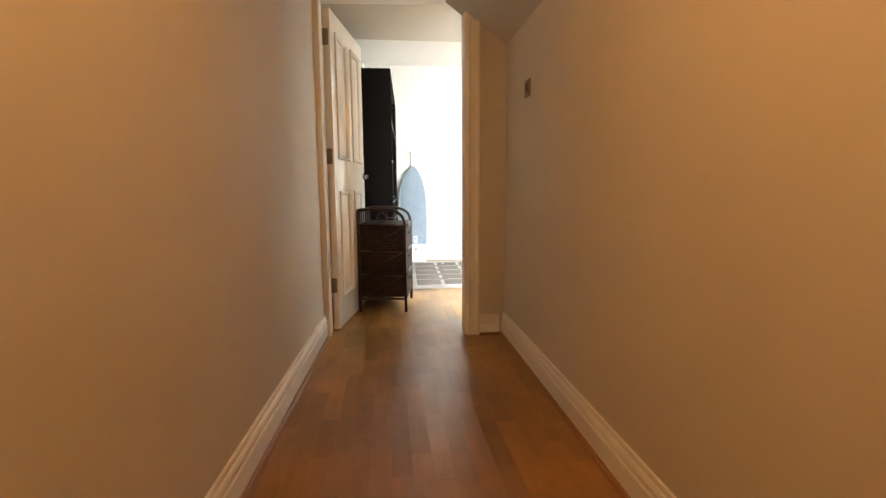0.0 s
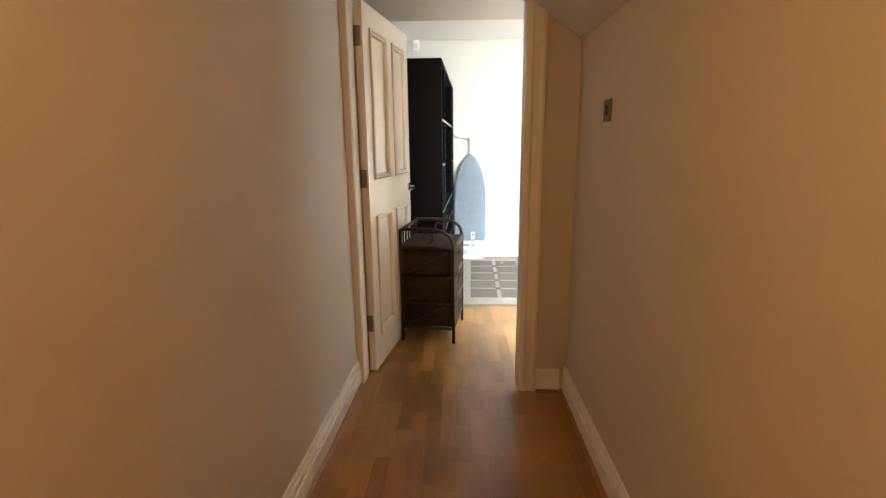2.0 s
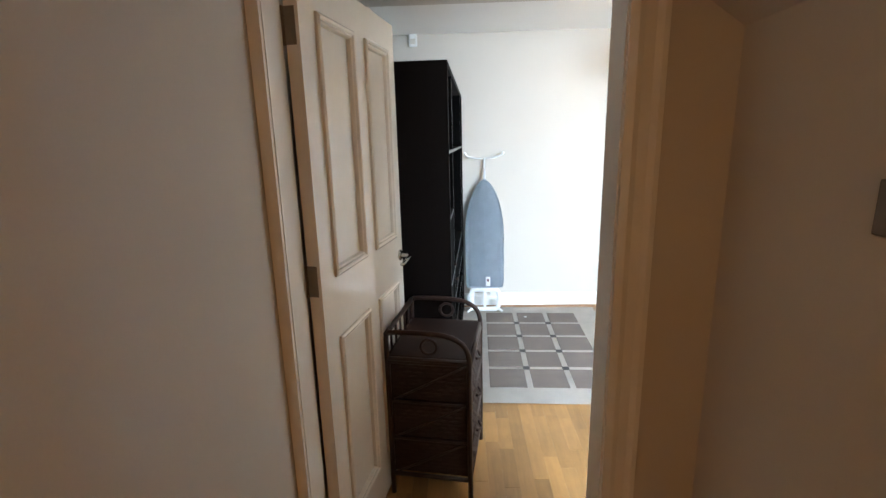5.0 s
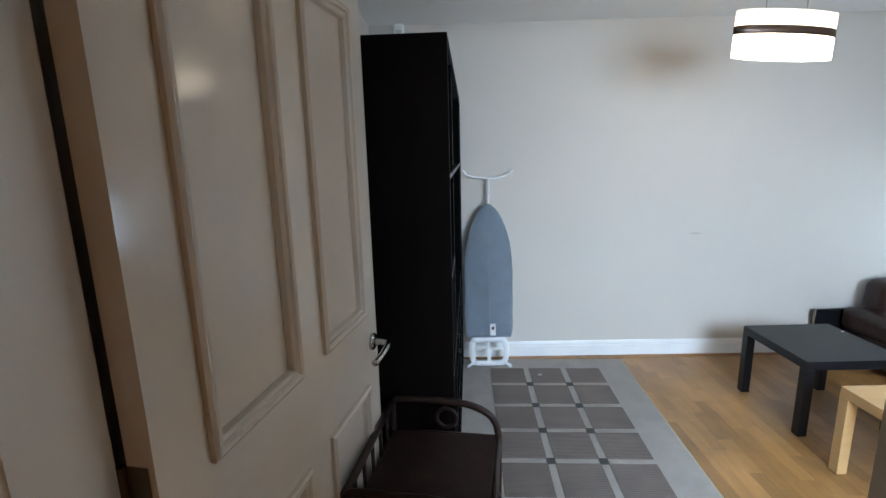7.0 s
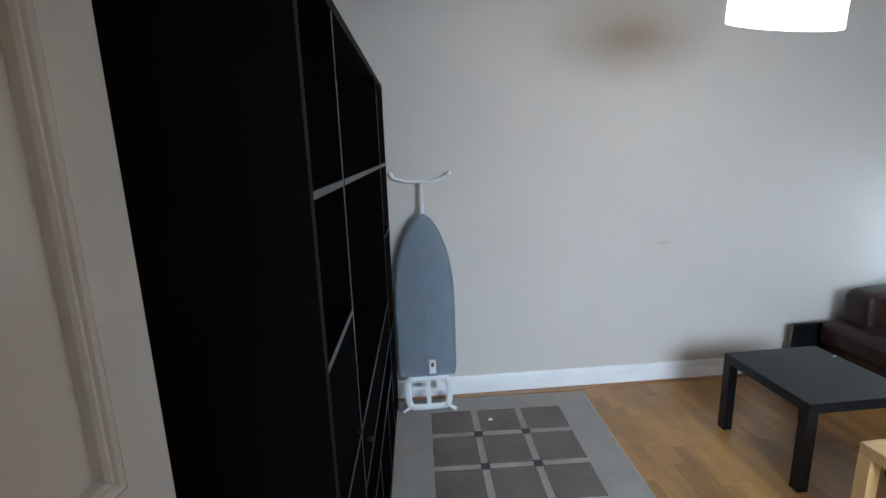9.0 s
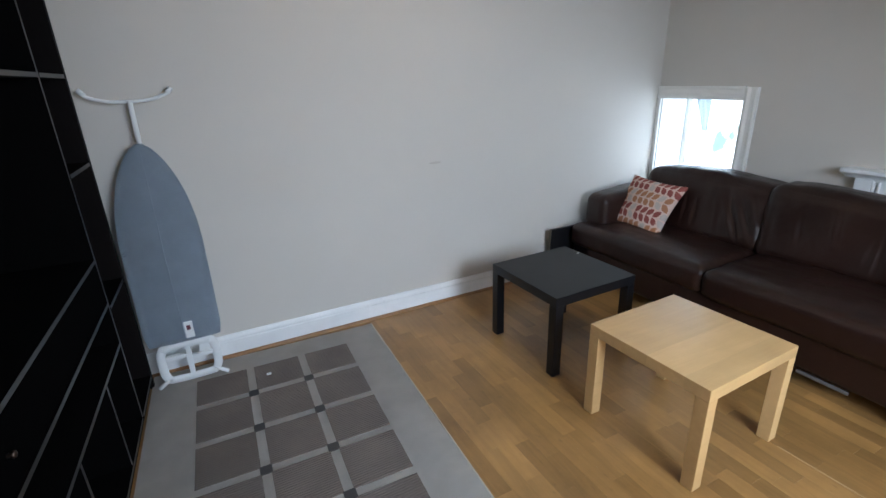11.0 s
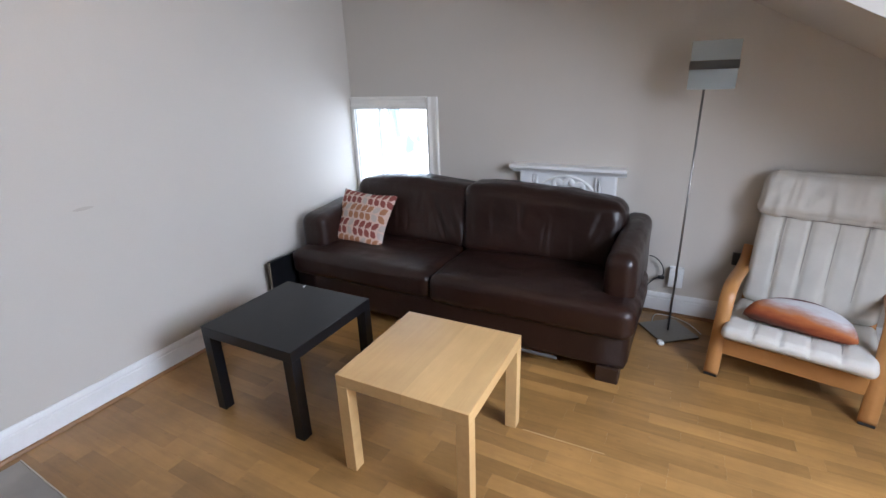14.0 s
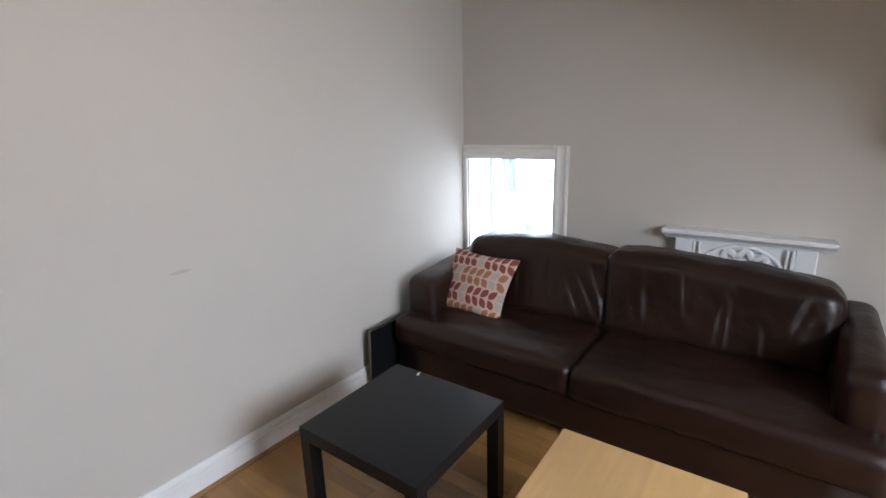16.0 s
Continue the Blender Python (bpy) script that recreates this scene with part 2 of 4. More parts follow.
worn(PLANK, 0.70, 1.06, True)
worn(PLANKS, 0.70, 1.06, True)
worn(MAPLE, 0.88, 1.04, False)
RATTAN = mat("dark_brown_wicker", (0.031, 0.0185, 0.0155), 0.55, var=0.4, scale=20, fine=200, bump=0.5, spec=0.2)
CANE = mat("dark_brown_cane", (0.034, 0.020, 0.0165), 0.38, var=0.3, scale=15, fine=150, bump=0.2, rvar=0.05, spec=0.25)
BOARDC = mat("blue_grey_board_cover", (0.33, 0.385, 0.445), 0.9, var=0.10, scale=9, fine=300, bump=0.3)
PLASTW = mat("white_plastic", (0.78, 0.79, 0.78), 0.4, var=0.04, bump=0.03)
PLASTB = mat("black_plastic", (0.02, 0.02, 0.02), 0.4, var=0.1)
CREAM = mat("cream_cotton", (0.58, 0.55, 0.495), 0.95, var=0.08, scale=8, fine=350, bump=0.35)
FROST = glass("frosted_glass", (0.80, 0.90, 0.92), 0.45, 0.55)
PANE = glass("window_glass")
BAND = mat("dark_bronze_band", (0.09, 0.06, 0.045), 0.36, metal=0.8, var=0.1, rvar=0.04)
SHADE = glow("lit_white_shade", (1.0, 0.93, 0.80), 2.4)


# ---- mesh helpers ----
def finish(name, bm, material, smooth=False):
    me = bpy.data.meshes.new(name)
    bmesh.ops.recalc_face_normals(bm, faces=bm.faces)
    if smooth:
        for fc in bm.faces:
            fc.smooth = True
    bm.to_mesh(me)
    bm.free()
    for mt in material if isinstance(material, (list, tuple)) else [material]:
        me.materials.append(mt)
    return me


def part(name, bm, material, parent=None, label="", smooth=False, m=None):
    """One mesh object under a thing or a part."""
    ob = new(name, finish(name, bm, material, smooth))
    if parent is not None:
        ob.parent = parent
    if m is not None:
        ob.matrix_basis = m
    return tagged(ob, label) if label else ob


def thing(name, m, label, category, group=""):
    ob = new(name)
    ob.empty_display_size = 0.1
    ob.matrix_basis = m
    return tagged(ob, label, category, group)


def setting(name, bm, material, label, category, smooth=False):
    return tagged(new(name, finish(name, bm, material, smooth)), label, category, "", "structure")


def add_box(bm, x0, x1, y0, y1, z0, z1, bevel=0.0, seg=2):
    made = bmesh.ops.create_cube(bm, size=1.0)["verts"]
    for v in made:
        v.co = Vector((x0 + (v.co.x + 0.5) * (x1 - x0), y0 + (v.co.y + 0.5) * (y1 - y0), z0 + (v.co.z + 0.5) * (z1 - z0)))
    if bevel:
        edges = list({e for v in made for e in v.link_edges})
        bmesh.ops.bevel(bm, geom=edges, offset=bevel, segments=seg, affect="EDGES", profile=0.6)
    return bm


def box(x0, x1, y0, y1, z0, z1, bevel=0.0, seg=2):
    return add_box(bmesh.new(), x0, x1, y0, y1, z0, z1, bevel, seg)


def add_prism(bm, pts, z0, z1):
    """An upright block on a footprint; z0 and z1 may be a list, one height a corner."""
    n = len(pts)
    lo = z0 if isinstance(z0, (list, tuple)) else [z0] * n
    hi = z1 if isinstance(z1, (list, tuple)) else [z1] * n
    a = [bm.verts.new((x, y, z)) for (x, y), z in zip(pts, lo)]
    b = [bm.verts.new((x, y, z)) for (x, y), z in zip(pts, hi)]
    bm.faces.new(a[::-1]), bm.faces.new(b)
    for i in range(n):
        bm.faces.new((a[i], a[(i + 1) % n], b[(i + 1) % n], b[i]))
    return bm


def sweep(bm, path, section, closed=False, up=Vector((0, 0, 1))):
    """Draws a closed section (u across, v up) along a path of points."""
    path = [Vector(p) for p in path]
    rings, n = [], len(path)
    for i, p in enumerate(path):
        a, b = path[i - 1] if i or closed else p, path[(i + 1) % n] if i < n - 1 or closed else p
        t = (b - a).normalized()
        side = t.cross(up)
        side = side.normalized() if side.length > 1e-4 else Vector((1, 0, 0))
        top = side.cross(t).normalized()
        rings.append([bm.verts.new(p + side * u + top * v) for u, v in section])
    m = len(section)
    for i in range(n if closed else n - 1):
        r, s = rings[i], rings[(i + 1) % n]
        for j in range(m):
            bm.faces.new((r[j], r[(j + 1) % m], s[(j + 1) % m], s[j]))
    if not closed:
        bm.faces.new(rings[0][::-1]), bm.faces.new(rings[-1])
    return bm


def circle(r, n=10):
    return [(r * math.cos(2 * math.pi * i / n), r * math.sin(2 * math.pi * i / n)) for i in range(n)]


def tube(path, r, n=10, closed=False, up=Vector((0, 0, 1))):
    return sweep(bmesh.new(), path, circle(r, n), closed, up)


def smooth_path(pts, per=8, closed=False):
    """A Catmull-Rom curve through the points."""
    P, out, n = [Vector(p) for p in pts], [], len(pts)
    for i in range(n if closed else n - 1):
        g = (lambda k: P[k % n]) if closed else (lambda k: P[min(max(k, 0), n - 1)])
        p0, p1, p2, p3 = g(i - 1), g(i), g(i + 1), g(i + 2)
        for j in range(per):
            t = j / per
            out.append(0.5 * (2 * p1 + (p2 - p0) * t + (2 * p0 - 5 * p1 + 4 * p2 - p3) * t * t + (3 * p1 - p0 - 3 * p2 + p3) * t ** 3))
    return out if closed else out + [P[-1]]


def lathe(profile, n=32):
    """Turns (radius, height) pairs about the z axis."""
    bm = bmesh.new()
    rings = [[bm.verts.new((r * math.cos(2 * math.pi * i / n), r * math.sin(2 * math.pi * i / n), z)) for i in range(n)] for r, z in profile]
    for a, b in zip(rings, rings[1:]):
        for i in range(n):
            bm.faces.new((a[i], a[(i + 1) % n], b[(i + 1) % n], b[i]))
    return bm


def soft(w, d, h, r, puff=0.0, cuts=16, lumps=0.0, seed=0.0, shape=None):
    """A padded block with round edges, centred in x and y, from z = 0, that bulges on top and in front."""
    bm = bmesh.new()
    bmesh.ops.create_cube(bm, size=2.0)
    bmesh.ops.subdivide_edges(bm, edges=bm.edges[:], cuts=cuts, use_grid_fill=True)
    half = Vector((w / 2, d / 2, h / 2))
    for v in bm.verts:
        p = v.co.copy()
        s = Vector([p[i] * half[i] for i in range(3)])
        q = Vector([max(-(half[i] - r), min(half[i] - r, s[i])) for i in range(3)])
        out = s - q
        c = q + out.normalized() * r if out.length > 1e-6 else s
        k = puff * (1 - p.x ** 2) * (1 - p.y ** 2) * (1 if p.z > 0 else 0.3)
        c.z += k * p.z
        c.y += puff * 0.6 * (1 - p.x ** 2) * (1 - p.z ** 2) * p.y
        if lumps:
            nv = noise.noise(Vector((c.x * 6 + seed, c.y * 6, c.z * 6))) + 0.6 * noise.noise(Vector((c.x * 17, c.y * 9 + seed, c.z * 9)))
            c += p.normalized() * nv * lumps
        c.z += h / 2
        v.co = shape(c) if shape else c
    return bm


# ---- structure ----
XW, YF, HC, LC = 3.87, 5.81, 2.48, 2.28          # window wall, far wall, ceiling, low ceiling by the door
SL = lambda y: 1.79 + 0.525 * (y - 3.21)          # roof slope in the room
HL = lambda y: -0.495 + 0.040 * (y - 1.1)         # landing's wall by the hinges
HR = lambda y: 0.738 + 0.004 * (y - 2.6)          # landing's wall with the switch
HS = lambda x: 2.195 - 0.735 * (x - 0.232)        # stair soffit over the landing
Y0, YD, YE = -2.2, 2.66, 2.80
FD = lambda x: 2.655 - 0.075 * (x - 0.48)          # landing face of the slightly skewed doorway wall

bm = box(-0.75, 0.86, -2.35, 1.5, -0.2, -0.012)
add_box(bm, -0.75, 4.19, 1.5, 6.01, -0.2, -0.012)
setting("floor", bm, SUBFLOOR, "oak strip parquet floor in short honey brown staves", "floor")

bm = add_prism(bmesh.new(), [(HL(Y0) - 0.15, Y0), (HL(Y0), Y0), (HL(2.74), 2.74), (HL(2.74) - 0.15, 2.74)], -0.02, 2.5)
setting("wall_landing_left", bm, WALL, "beige painted plaster wall of the narrow landing", "wall")
bm = add_prism(bmesh.new(), [(HR(Y0), Y0), (0.86, Y0), (0.86, YD), (HR(YD), YD)], -0.02, 2.5)
setting("wall_landing_right", bm, WALL, "beige painted plaster wall with a light switch", "wall")
setting("wall_landing_back", box(-0.8, 0.9, Y0 - 0.15, Y0, -0.02, 2.5), WALL, "beige painted plaster end wall", "wall")
# wall with the doorway, skewed a little against the landing
def slab(bm, x0, x1, z0, z1, front=0.0, back=0.105):
    return add_prism(bm, [(x0, FD(x0) + front), (x1, FD(x1) + front), (x1, FD(x1) + back), (x0, FD(x0) + back)], z0, z1)


bm = slab(bmesh.new(), -0.66, -0.405, -0.02, 2.5)
slab(bm, 0.50, 0.86, -0.02, 2.5)
slab(bm, -0.405, 0.50, 2.11, 2.5)
setting("wall_doorway", bm, WALL, "beige painted wall with a doorway to the living room", "wall")
bm = add_prism(bmesh.new(), [(HL(Y0) - 0.1, Y0), (-0.01, Y0), (-0.01, 2.73), (HL(2.74) - 0.1, 2.73)], HS(-0.01), 2.5)
setting("ceiling_landing", bm, CEIL, "plain pale ceiling over the landing", "ceiling")
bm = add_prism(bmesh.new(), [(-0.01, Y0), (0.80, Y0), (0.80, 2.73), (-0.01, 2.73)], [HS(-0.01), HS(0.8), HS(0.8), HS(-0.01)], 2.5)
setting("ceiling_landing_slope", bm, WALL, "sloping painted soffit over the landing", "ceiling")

# living room
setting("wall_west", box(-0.66, -0.51, 2.75, YF, -0.02, 2.7), WALL, "beige painted wall behind the shelving unit", "wall")
setting("wall_north", box(-0.66, XW + 0.4, YF, YF + 0.2, -0.02, 2.7), WALL, "pale greige painted plaster wall with faint scuffs", "wall")
WY0, WY1, WZ0, WZ1 = 5.13, 5.775, 0.56, 1.285
bm = box(XW, XW + 0.32, 1.5, WY0, -0.02, 2.7)
add_box(bm, XW, XW + 0.32, WY0, YF, -0.02, WZ0)
add_box(bm, XW, XW + 0.32, WY0, YF, WZ1, 2.7)
add_box(bm, XW, XW + 0.32, WY1, YF, WZ0, WZ1)
setting("wall_east", bm, WALL, "greige painted gable wall with a small low window", "wall")
DX0, DX1, DZ0, DZ1 = 0.95, 2.3, 0.95, 2.12
bm = box(0.86, DX0, 1.5, 1.65, -0.02, 2.7)
add_box(bm, DX1, XW, 1.5, 1.65, -0.02, 2.7)
add_box(bm, DX0, DX1, 1.5, 1.65, -0.02, DZ0)
add_box(bm, DX0, DX1, 1.5, 1.65, DZ1, 2.7)
setting("wall_south", bm, WALL, "greige painted dormer wall with a window", "wall")
setting("ceiling_main", box(-0.66, XW, 4.52, YF, HC, HC + 0.15), CEIL, "flat white painted ceiling", "ceiling")
# wall colour on the low ceiling stands in for its shade beside the high one
setting("ceiling_low", box(-0.66, 2.98, 1.6, 4.143, LC, LC + 0.14), WALL, "lower ceiling over the dormer and the doorway, its shade in the colour", "ceiling")
bm = bmesh.new()
add_prism(bm, [(-0.66, 4.143), (2.98, 4.143), (2.98, 4.524), (-0.66, 4.524)], [SL(4.143), SL(4.143), SL(4.524), SL(4.524)], HC + 0.15)
setting("ceiling_slope_high", bm, CEIL, "short white sloping strip of ceiling", "ceiling")
bm = bmesh.new()
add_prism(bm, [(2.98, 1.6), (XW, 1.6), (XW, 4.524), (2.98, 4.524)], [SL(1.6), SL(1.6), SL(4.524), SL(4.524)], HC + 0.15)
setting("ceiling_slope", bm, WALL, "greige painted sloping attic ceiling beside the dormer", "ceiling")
# cheek takes the darker wall colour so that it looks less lit
bm = add_prism(bmesh.new(), [(2.966, 1.65), (2.9785, 1.65), (2.9785, 4.14), (2.966, 4.14)], [SL(1.65), SL(1.65), SL(4.14), SL(4.14)], LC + 0.01)
setting("dormer_cheek", bm, WALL, "triangular cheek of the dormer, dimmed by the darker wall colour", "wall")


# skirting: a moulded section along a straight run, with oak beading at its foot
def skirting(name, a, b, beading=True, h=0.135, plain=False):
    if plain:
        sec = [(0, 0), (0.018, 0), (0.018, h * 0.72), (0.014, h * 0.75), (0.014, h * 0.79), (0.0165, h * 0.82), (0.014, h * 0.92), (0.010, h), (0, h)]
    else:
        sec = [(0, 0), (0.018, 0), (0.018, h * 0.58), (0.0165, h * 0.60), (0.0105, h * 0.61), (0.0105, h * 0.66), (0.016, h * 0.68), (0.0165, h * 0.76), (0.013, h * 0.83), (0.0075, h * 0.87), (0.0075, h * 0.92), (0.0105, h * 0.94), (0.0095, h), (0, h)]
    top = setting(name, sweep(bmesh.new(), [(*a, 0), (*b, 0)], sec), SKIRT, "white painted moulded skirting board", "skirting")
    if beading:
        q = [(0.018, 0), (0.034, 0), (0.033, 0.006), (0.029, 0.012), (0.024, 0.015), (0.018, 0.016)]
        part("beading", sweep(bmesh.new(), [(*a, 0), (*b, 0)], q), QUAD, top, "brown oak quadrant beading")
    return top


skirting("baseboard_landing_left", (HL(Y0), Y0), (HL(2.70), 2.70), h=0.152)
skirting("baseboard_landing_right", (HR(2.637), 2.637), (HR(Y0), Y0), h=0.150)
skirting("baseboard_nib", (0.575, FD(0.575)), (HR(2.6) - 0.035, FD(0.703)))
skirting("baseboard_north", (-0.50, YF), (XW - 0.035, YF), plain=True)
skirting("baseboard_east", (XW, 3.68), (XW, 1.66), plain=True)
skirting("baseboard_east_corner", (XW, YF - 0.02), (XW, 4.44), plain=True)

# door lining, stops and architraves
bm = slab(bmesh.new(), -0.43, -0.394, 0, 2.092, -0.006, 0.124)
slab(bm, 0.478, 0.512, 0, 2.092, -0.006, 0.111)
slab(bm, -0.43, 0.512, 2.0925, 2.13, -0.006, 0.111)
frame_ob = setting("door_frame", bm, WHITE, "white gloss painted door lining", "door frame")
arch = [(0, 0), (0.0, 0.018), (0.02, 0.022), (0.035, 0.014), (0.06, 0.013), (0.075, 0.02), (0.088, 0.018), (0.092, 0)]
part("architrave", add_prism(bmesh.new(), [(0.482 + u, FD(0.482 + u) - 0.002 - v) for u, v in arch][::-1], 0, 2.1), WHITE, frame_ob)
part("architrave", slab(bmesh.new(), -0.432, -0.397, 0, 2.12, -0.020, -0.002), WHITE, frame_ob)

# dormer window
win = setting("window_2", box(DX0, DX1, 1.48, 1.67, DZ0 - 0.03, DZ0, 0.004), WHITE, "white painted dormer window", "window")
for a, b, c, d in ((DX0, DX0 + 0.06, DZ0, DZ1), (DX1 - 0.06, DX1, DZ0, DZ1), (DX0 + 0.06, DX1 - 0.06, DZ0, DZ0 + 0.06), (DX0 + 0.06, DX1 - 0.06, DZ1 - 0.06, DZ1), (1.6, 1.66, DZ0 + 0.06, DZ1 - 0.06)):
    part("window_frame", box(a, b, 1.53, 1.59, c, d, 0.004), WHITE, win)
for a, b in ((DX0 + 0.06, 1.6), (1.66, DX1 - 0.06)):
    part("pane", box(a, b, 1.555, 1.561, DZ0 + 0.06, DZ1 - 0.06), PANE, win).visible_shadow = False

# small corner window
win = setting("window_1", box(XW - 0.015, XW + 0.25, WY0, WY1, WZ0 - 0.02, WZ0 + 0.004, 0.004), WHITE, "small low white sash window, bright with daylight", "window")
ax = [(0, 0), (0, 0.02), (0.02, 0.026), (0.04, 0.016), (0.065, 0.018), (0.075, 0.026), (0.088, 0.024), (0.09, 0)]
bm = add_prism(bmesh.new(), [(XW - v, WY0 - 0.005 - u) for u, v in ax], WZ0 - 0.06, WZ1 + 0.072)
part("architrave", bm, WHITE, win)
bm = bmesh.new()
sweep(bm, [(XW, YF - 0.005, WZ1 - 0.012), (XW, WY0 - 0.006, WZ1 - 0.012)], [(v, u) for u, v in ax])
part("architrave", bm, WHITE, win)
part("architrave", box(XW - 0.02, XW - 0.001, WY1 + 0.002, YF - 0.002, WZ0 - 0.06, WZ1 - 0.014, 0.003), WHITE, win)
bm = box(XW + 0.002, XW + 0.318, WY1 - 0.004, WY1 + 0.003, WZ0, WZ1)
add_box(bm, XW + 0.002, XW + 0.318, WY0 - 0.003, WY0 + 0.004, WZ0, WZ1)
add_box(bm, XW + 0.002, XW + 0.318, WY0 + 0.004, WY1 - 0.004, WZ1 - 0.004, WZ1 + 0.003)
part("reveal", bm, WHITE, win)
sx = XW + 0.295
for n, a, b, c, d in (("stile", WY0 + 0.004, WY0 + 0.034, WZ0, WZ1), ("stile", WY1 - 0.034, WY1 - 0.004, WZ0, WZ1), ("rail", WY0 + 0.034, WY1 - 0.034, WZ1 - 0.035, WZ1 - 0.004), ("rail", WY0 + 0.034, WY1 - 0.034, WZ0, WZ0 + 0.06)):
    part(n, box(sx, sx + 0.04, a, b, c, d, 0.004), WHITE, win)
part("pane", box(sx + 0.018, sx + 0.022, WY0 + 0.034, WY1 - 0.034, WZ0 + 0.06, WZ1 - 0.035), PANE, win).visible_shadow = False


# bright overcast distance with some leaves, outside both windows
def distance_material():
    m, N, L, p = nodes("overcast_distance")
    geo, nz, ramp = N.new("ShaderNodeNewGeometry"), N.new("ShaderNodeTexNoise"), N.new("ShaderNodeValToRGB")
    nz.inputs["Scale"].default_value, nz.inputs["Detail"].default_value = 2.6, 5
    L.new(geo.outputs["Position"], nz.inputs[0]), L.new(nz.outputs[0], ramp.inputs[0])
    ramp.color_ramp.elements[0].position, ramp.color_ramp.elements[0].color = 0.37, (0.10, 0.16, 0.13, 1)
    ramp.color_ramp.elements[1].position, ramp.color_ramp.elements[1].color = 0.50, (0.9, 0.96, 1.0, 1)
    L.new(ramp.outputs[0], p.inputs["Emission Color"])
    p.inputs["Base Color"].default_value, p.inputs["Emission Strength"].default_value = (0, 0, 0, 1), 14.0
    return m


DIST = distance_material()
bm = box(9.0, 9.1, -2, 14, -3, 8)
setting("backdrop_east", bm, DIST, "bright hazy overcast sky behind pale leaves", "backdrop")


# ---- the open door ----
def build_door():
    W, H, T = 0.848, 2.07, 0.042
    d = thing("door_1", pose(-0.347, 2.849, 0.012, 0, 0, -10.05), "cream gloss four-panel door standing open into the living room", "door")
    d["kind"] = "structure"
    # leaf: x = thickness (0 is the face to the room's middle), y = width, z = height
    sx, cols, rows = 0.0, ((0.108, 0.368), (0.497, 0.742)), ((0.208, 0.921), (1.153, 1.943))
    bm = bmesh.new()
    ys, zs = [0, cols[0][0], cols[0][1], cols[1][0], cols[1][1], W], [0, rows[0][0], rows[0][1], rows[1][0], rows[1][1], H]
    for i in range(5):
        for j in range(5):
            if not (i % 2 and j % 2):
                add_box(bm, -T, sx, ys[i], ys[i + 1], zs[j], zs[j + 1])
    bmesh.ops.remove_doubles(bm, verts=bm.verts, dist=1e-5)
    part("leaf", bm, DOORP, d)
    mould = [(-0.010, -0.002), (-0.010, 0.009), (-0.003, 0.014), (0.003, 0.011), (0.006, 0.006), (0.012, 0.008), (0.017, 0.003), (0.020, -0.0095)]
    for y0, y1 in cols:
        for z0, z1 in rows:
            part("panel", box(-T + 0.010, -0.010, y0 - 0.001, y1 + 0.001, z0 - 0.001, z1 + 0.001), DOORP, d)
            bm = bmesh.new()
            ring = []
            for (cy, cz), (dy, dz) in (((y0, z0), (1, 1)), ((y1, z0), (-1, 1)), ((y1, z1), (-1, -1)), ((y0, z1), (1, -1))):
                ring.append([bm.verts.new((sx + v, cy + dy * u, cz + dz * u)) for u, v in mould])
            for k in range(4):
                a, b = ring[k], ring[(k + 1) % 4]
                for q in range(len(mould) - 1):
                    bm.faces.new((a[q], a[q + 1], b[q + 1], b[q]))
            part("panel_moulding", bm, DOORP, d)
    rose = part("rose", lathe([(0.0, 0.0), (0.026, 0.0), (0.026, 0.006), (0.023, 0.009), (0.0, 0.009)], 24), STEEL, d, "polished steel rose", True, pose(0.0, 0.805, 1.045, 0, 90, 0))
    path = smooth_path([(0.006, 0.805, 1.045), (0.040, 0.805, 1.045), (0.052, 0.797, 1.044), (0.054, 0.77, 1.040), (0.052, 0.73, 1.034), (0.048, 0.69, 1.030)], 6)
    part("door_handle", tube(path, 0.0095, 10), STEEL, d, "polished steel lever handle", True)
    for z in (0.30, 1.155, 1.895):
        bm = box(-T - 0.001, -0.010, -0.0022, -0.0002, z - 0.05, z + 0.05)
        add_box(bm, -T - 0.012, -T - 0.010, -0.030, -0.002, z - 0.05, z + 0.05)
        h = part("hinge", bm, BRONZE, d, "tarnished steel butt hinge")
        part("knuckle", tube([(-T - 0.006, -0.004, z - 0.051), (-T - 0.006, -0.004, z + 0.051)], 0.006, 10, up=Vector((0, 1, 0))), BRONZE, h)


build_door()


# ---- small fixtures ----
def light_switch():
    s = thing("light_switch", pose(HR(2.17) - 0.001, 2.165, 1.472, 0, 0, 90), "brushed bronze light switch with a dark rocker", "light switch")
    part("plate", box(-0.043, 0.043, 0.0, 0.007, -0.043, 0.043, 0.003), mat("aged_bronze_plate", (0.16, 0.11, 0.075), 0.35, metal=0.8, var=0.2), s)
    part("rocker", box(-0.011, 0.011, 0.006, 0.012, -0.019, 0.019, 0.003), PLASTB, s, "dark rocker")


light_switch()


def wall_socket(x, y, z, w, h, m, label):
    s = thing("wall_socket", pose(x, y, z), label, "socket")
    part("plate", box(-0.038, 0.0, -w / 2, w / 2, -h / 2, h / 2, 0.006), m, s)
    part("rocker", box(-0.042, -0.036, -w * 0.3, -w * 0.1, -h * 0.1, h * 0.25, 0.002), m, s)
    return s


wall_socket(XW - 0.001, 3.372, 0.262, 0.082, 0.13, PLASTW, "white plastic socket box low on the gable wall")
wall_socket(XW - 0.001, 3.06, 0.43, 0.07, 0.07, PLASTB, "small dark socket on the wall behind the armchair")

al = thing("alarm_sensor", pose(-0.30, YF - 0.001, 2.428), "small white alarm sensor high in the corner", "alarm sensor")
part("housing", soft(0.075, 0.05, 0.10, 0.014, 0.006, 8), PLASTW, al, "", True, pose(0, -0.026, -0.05))
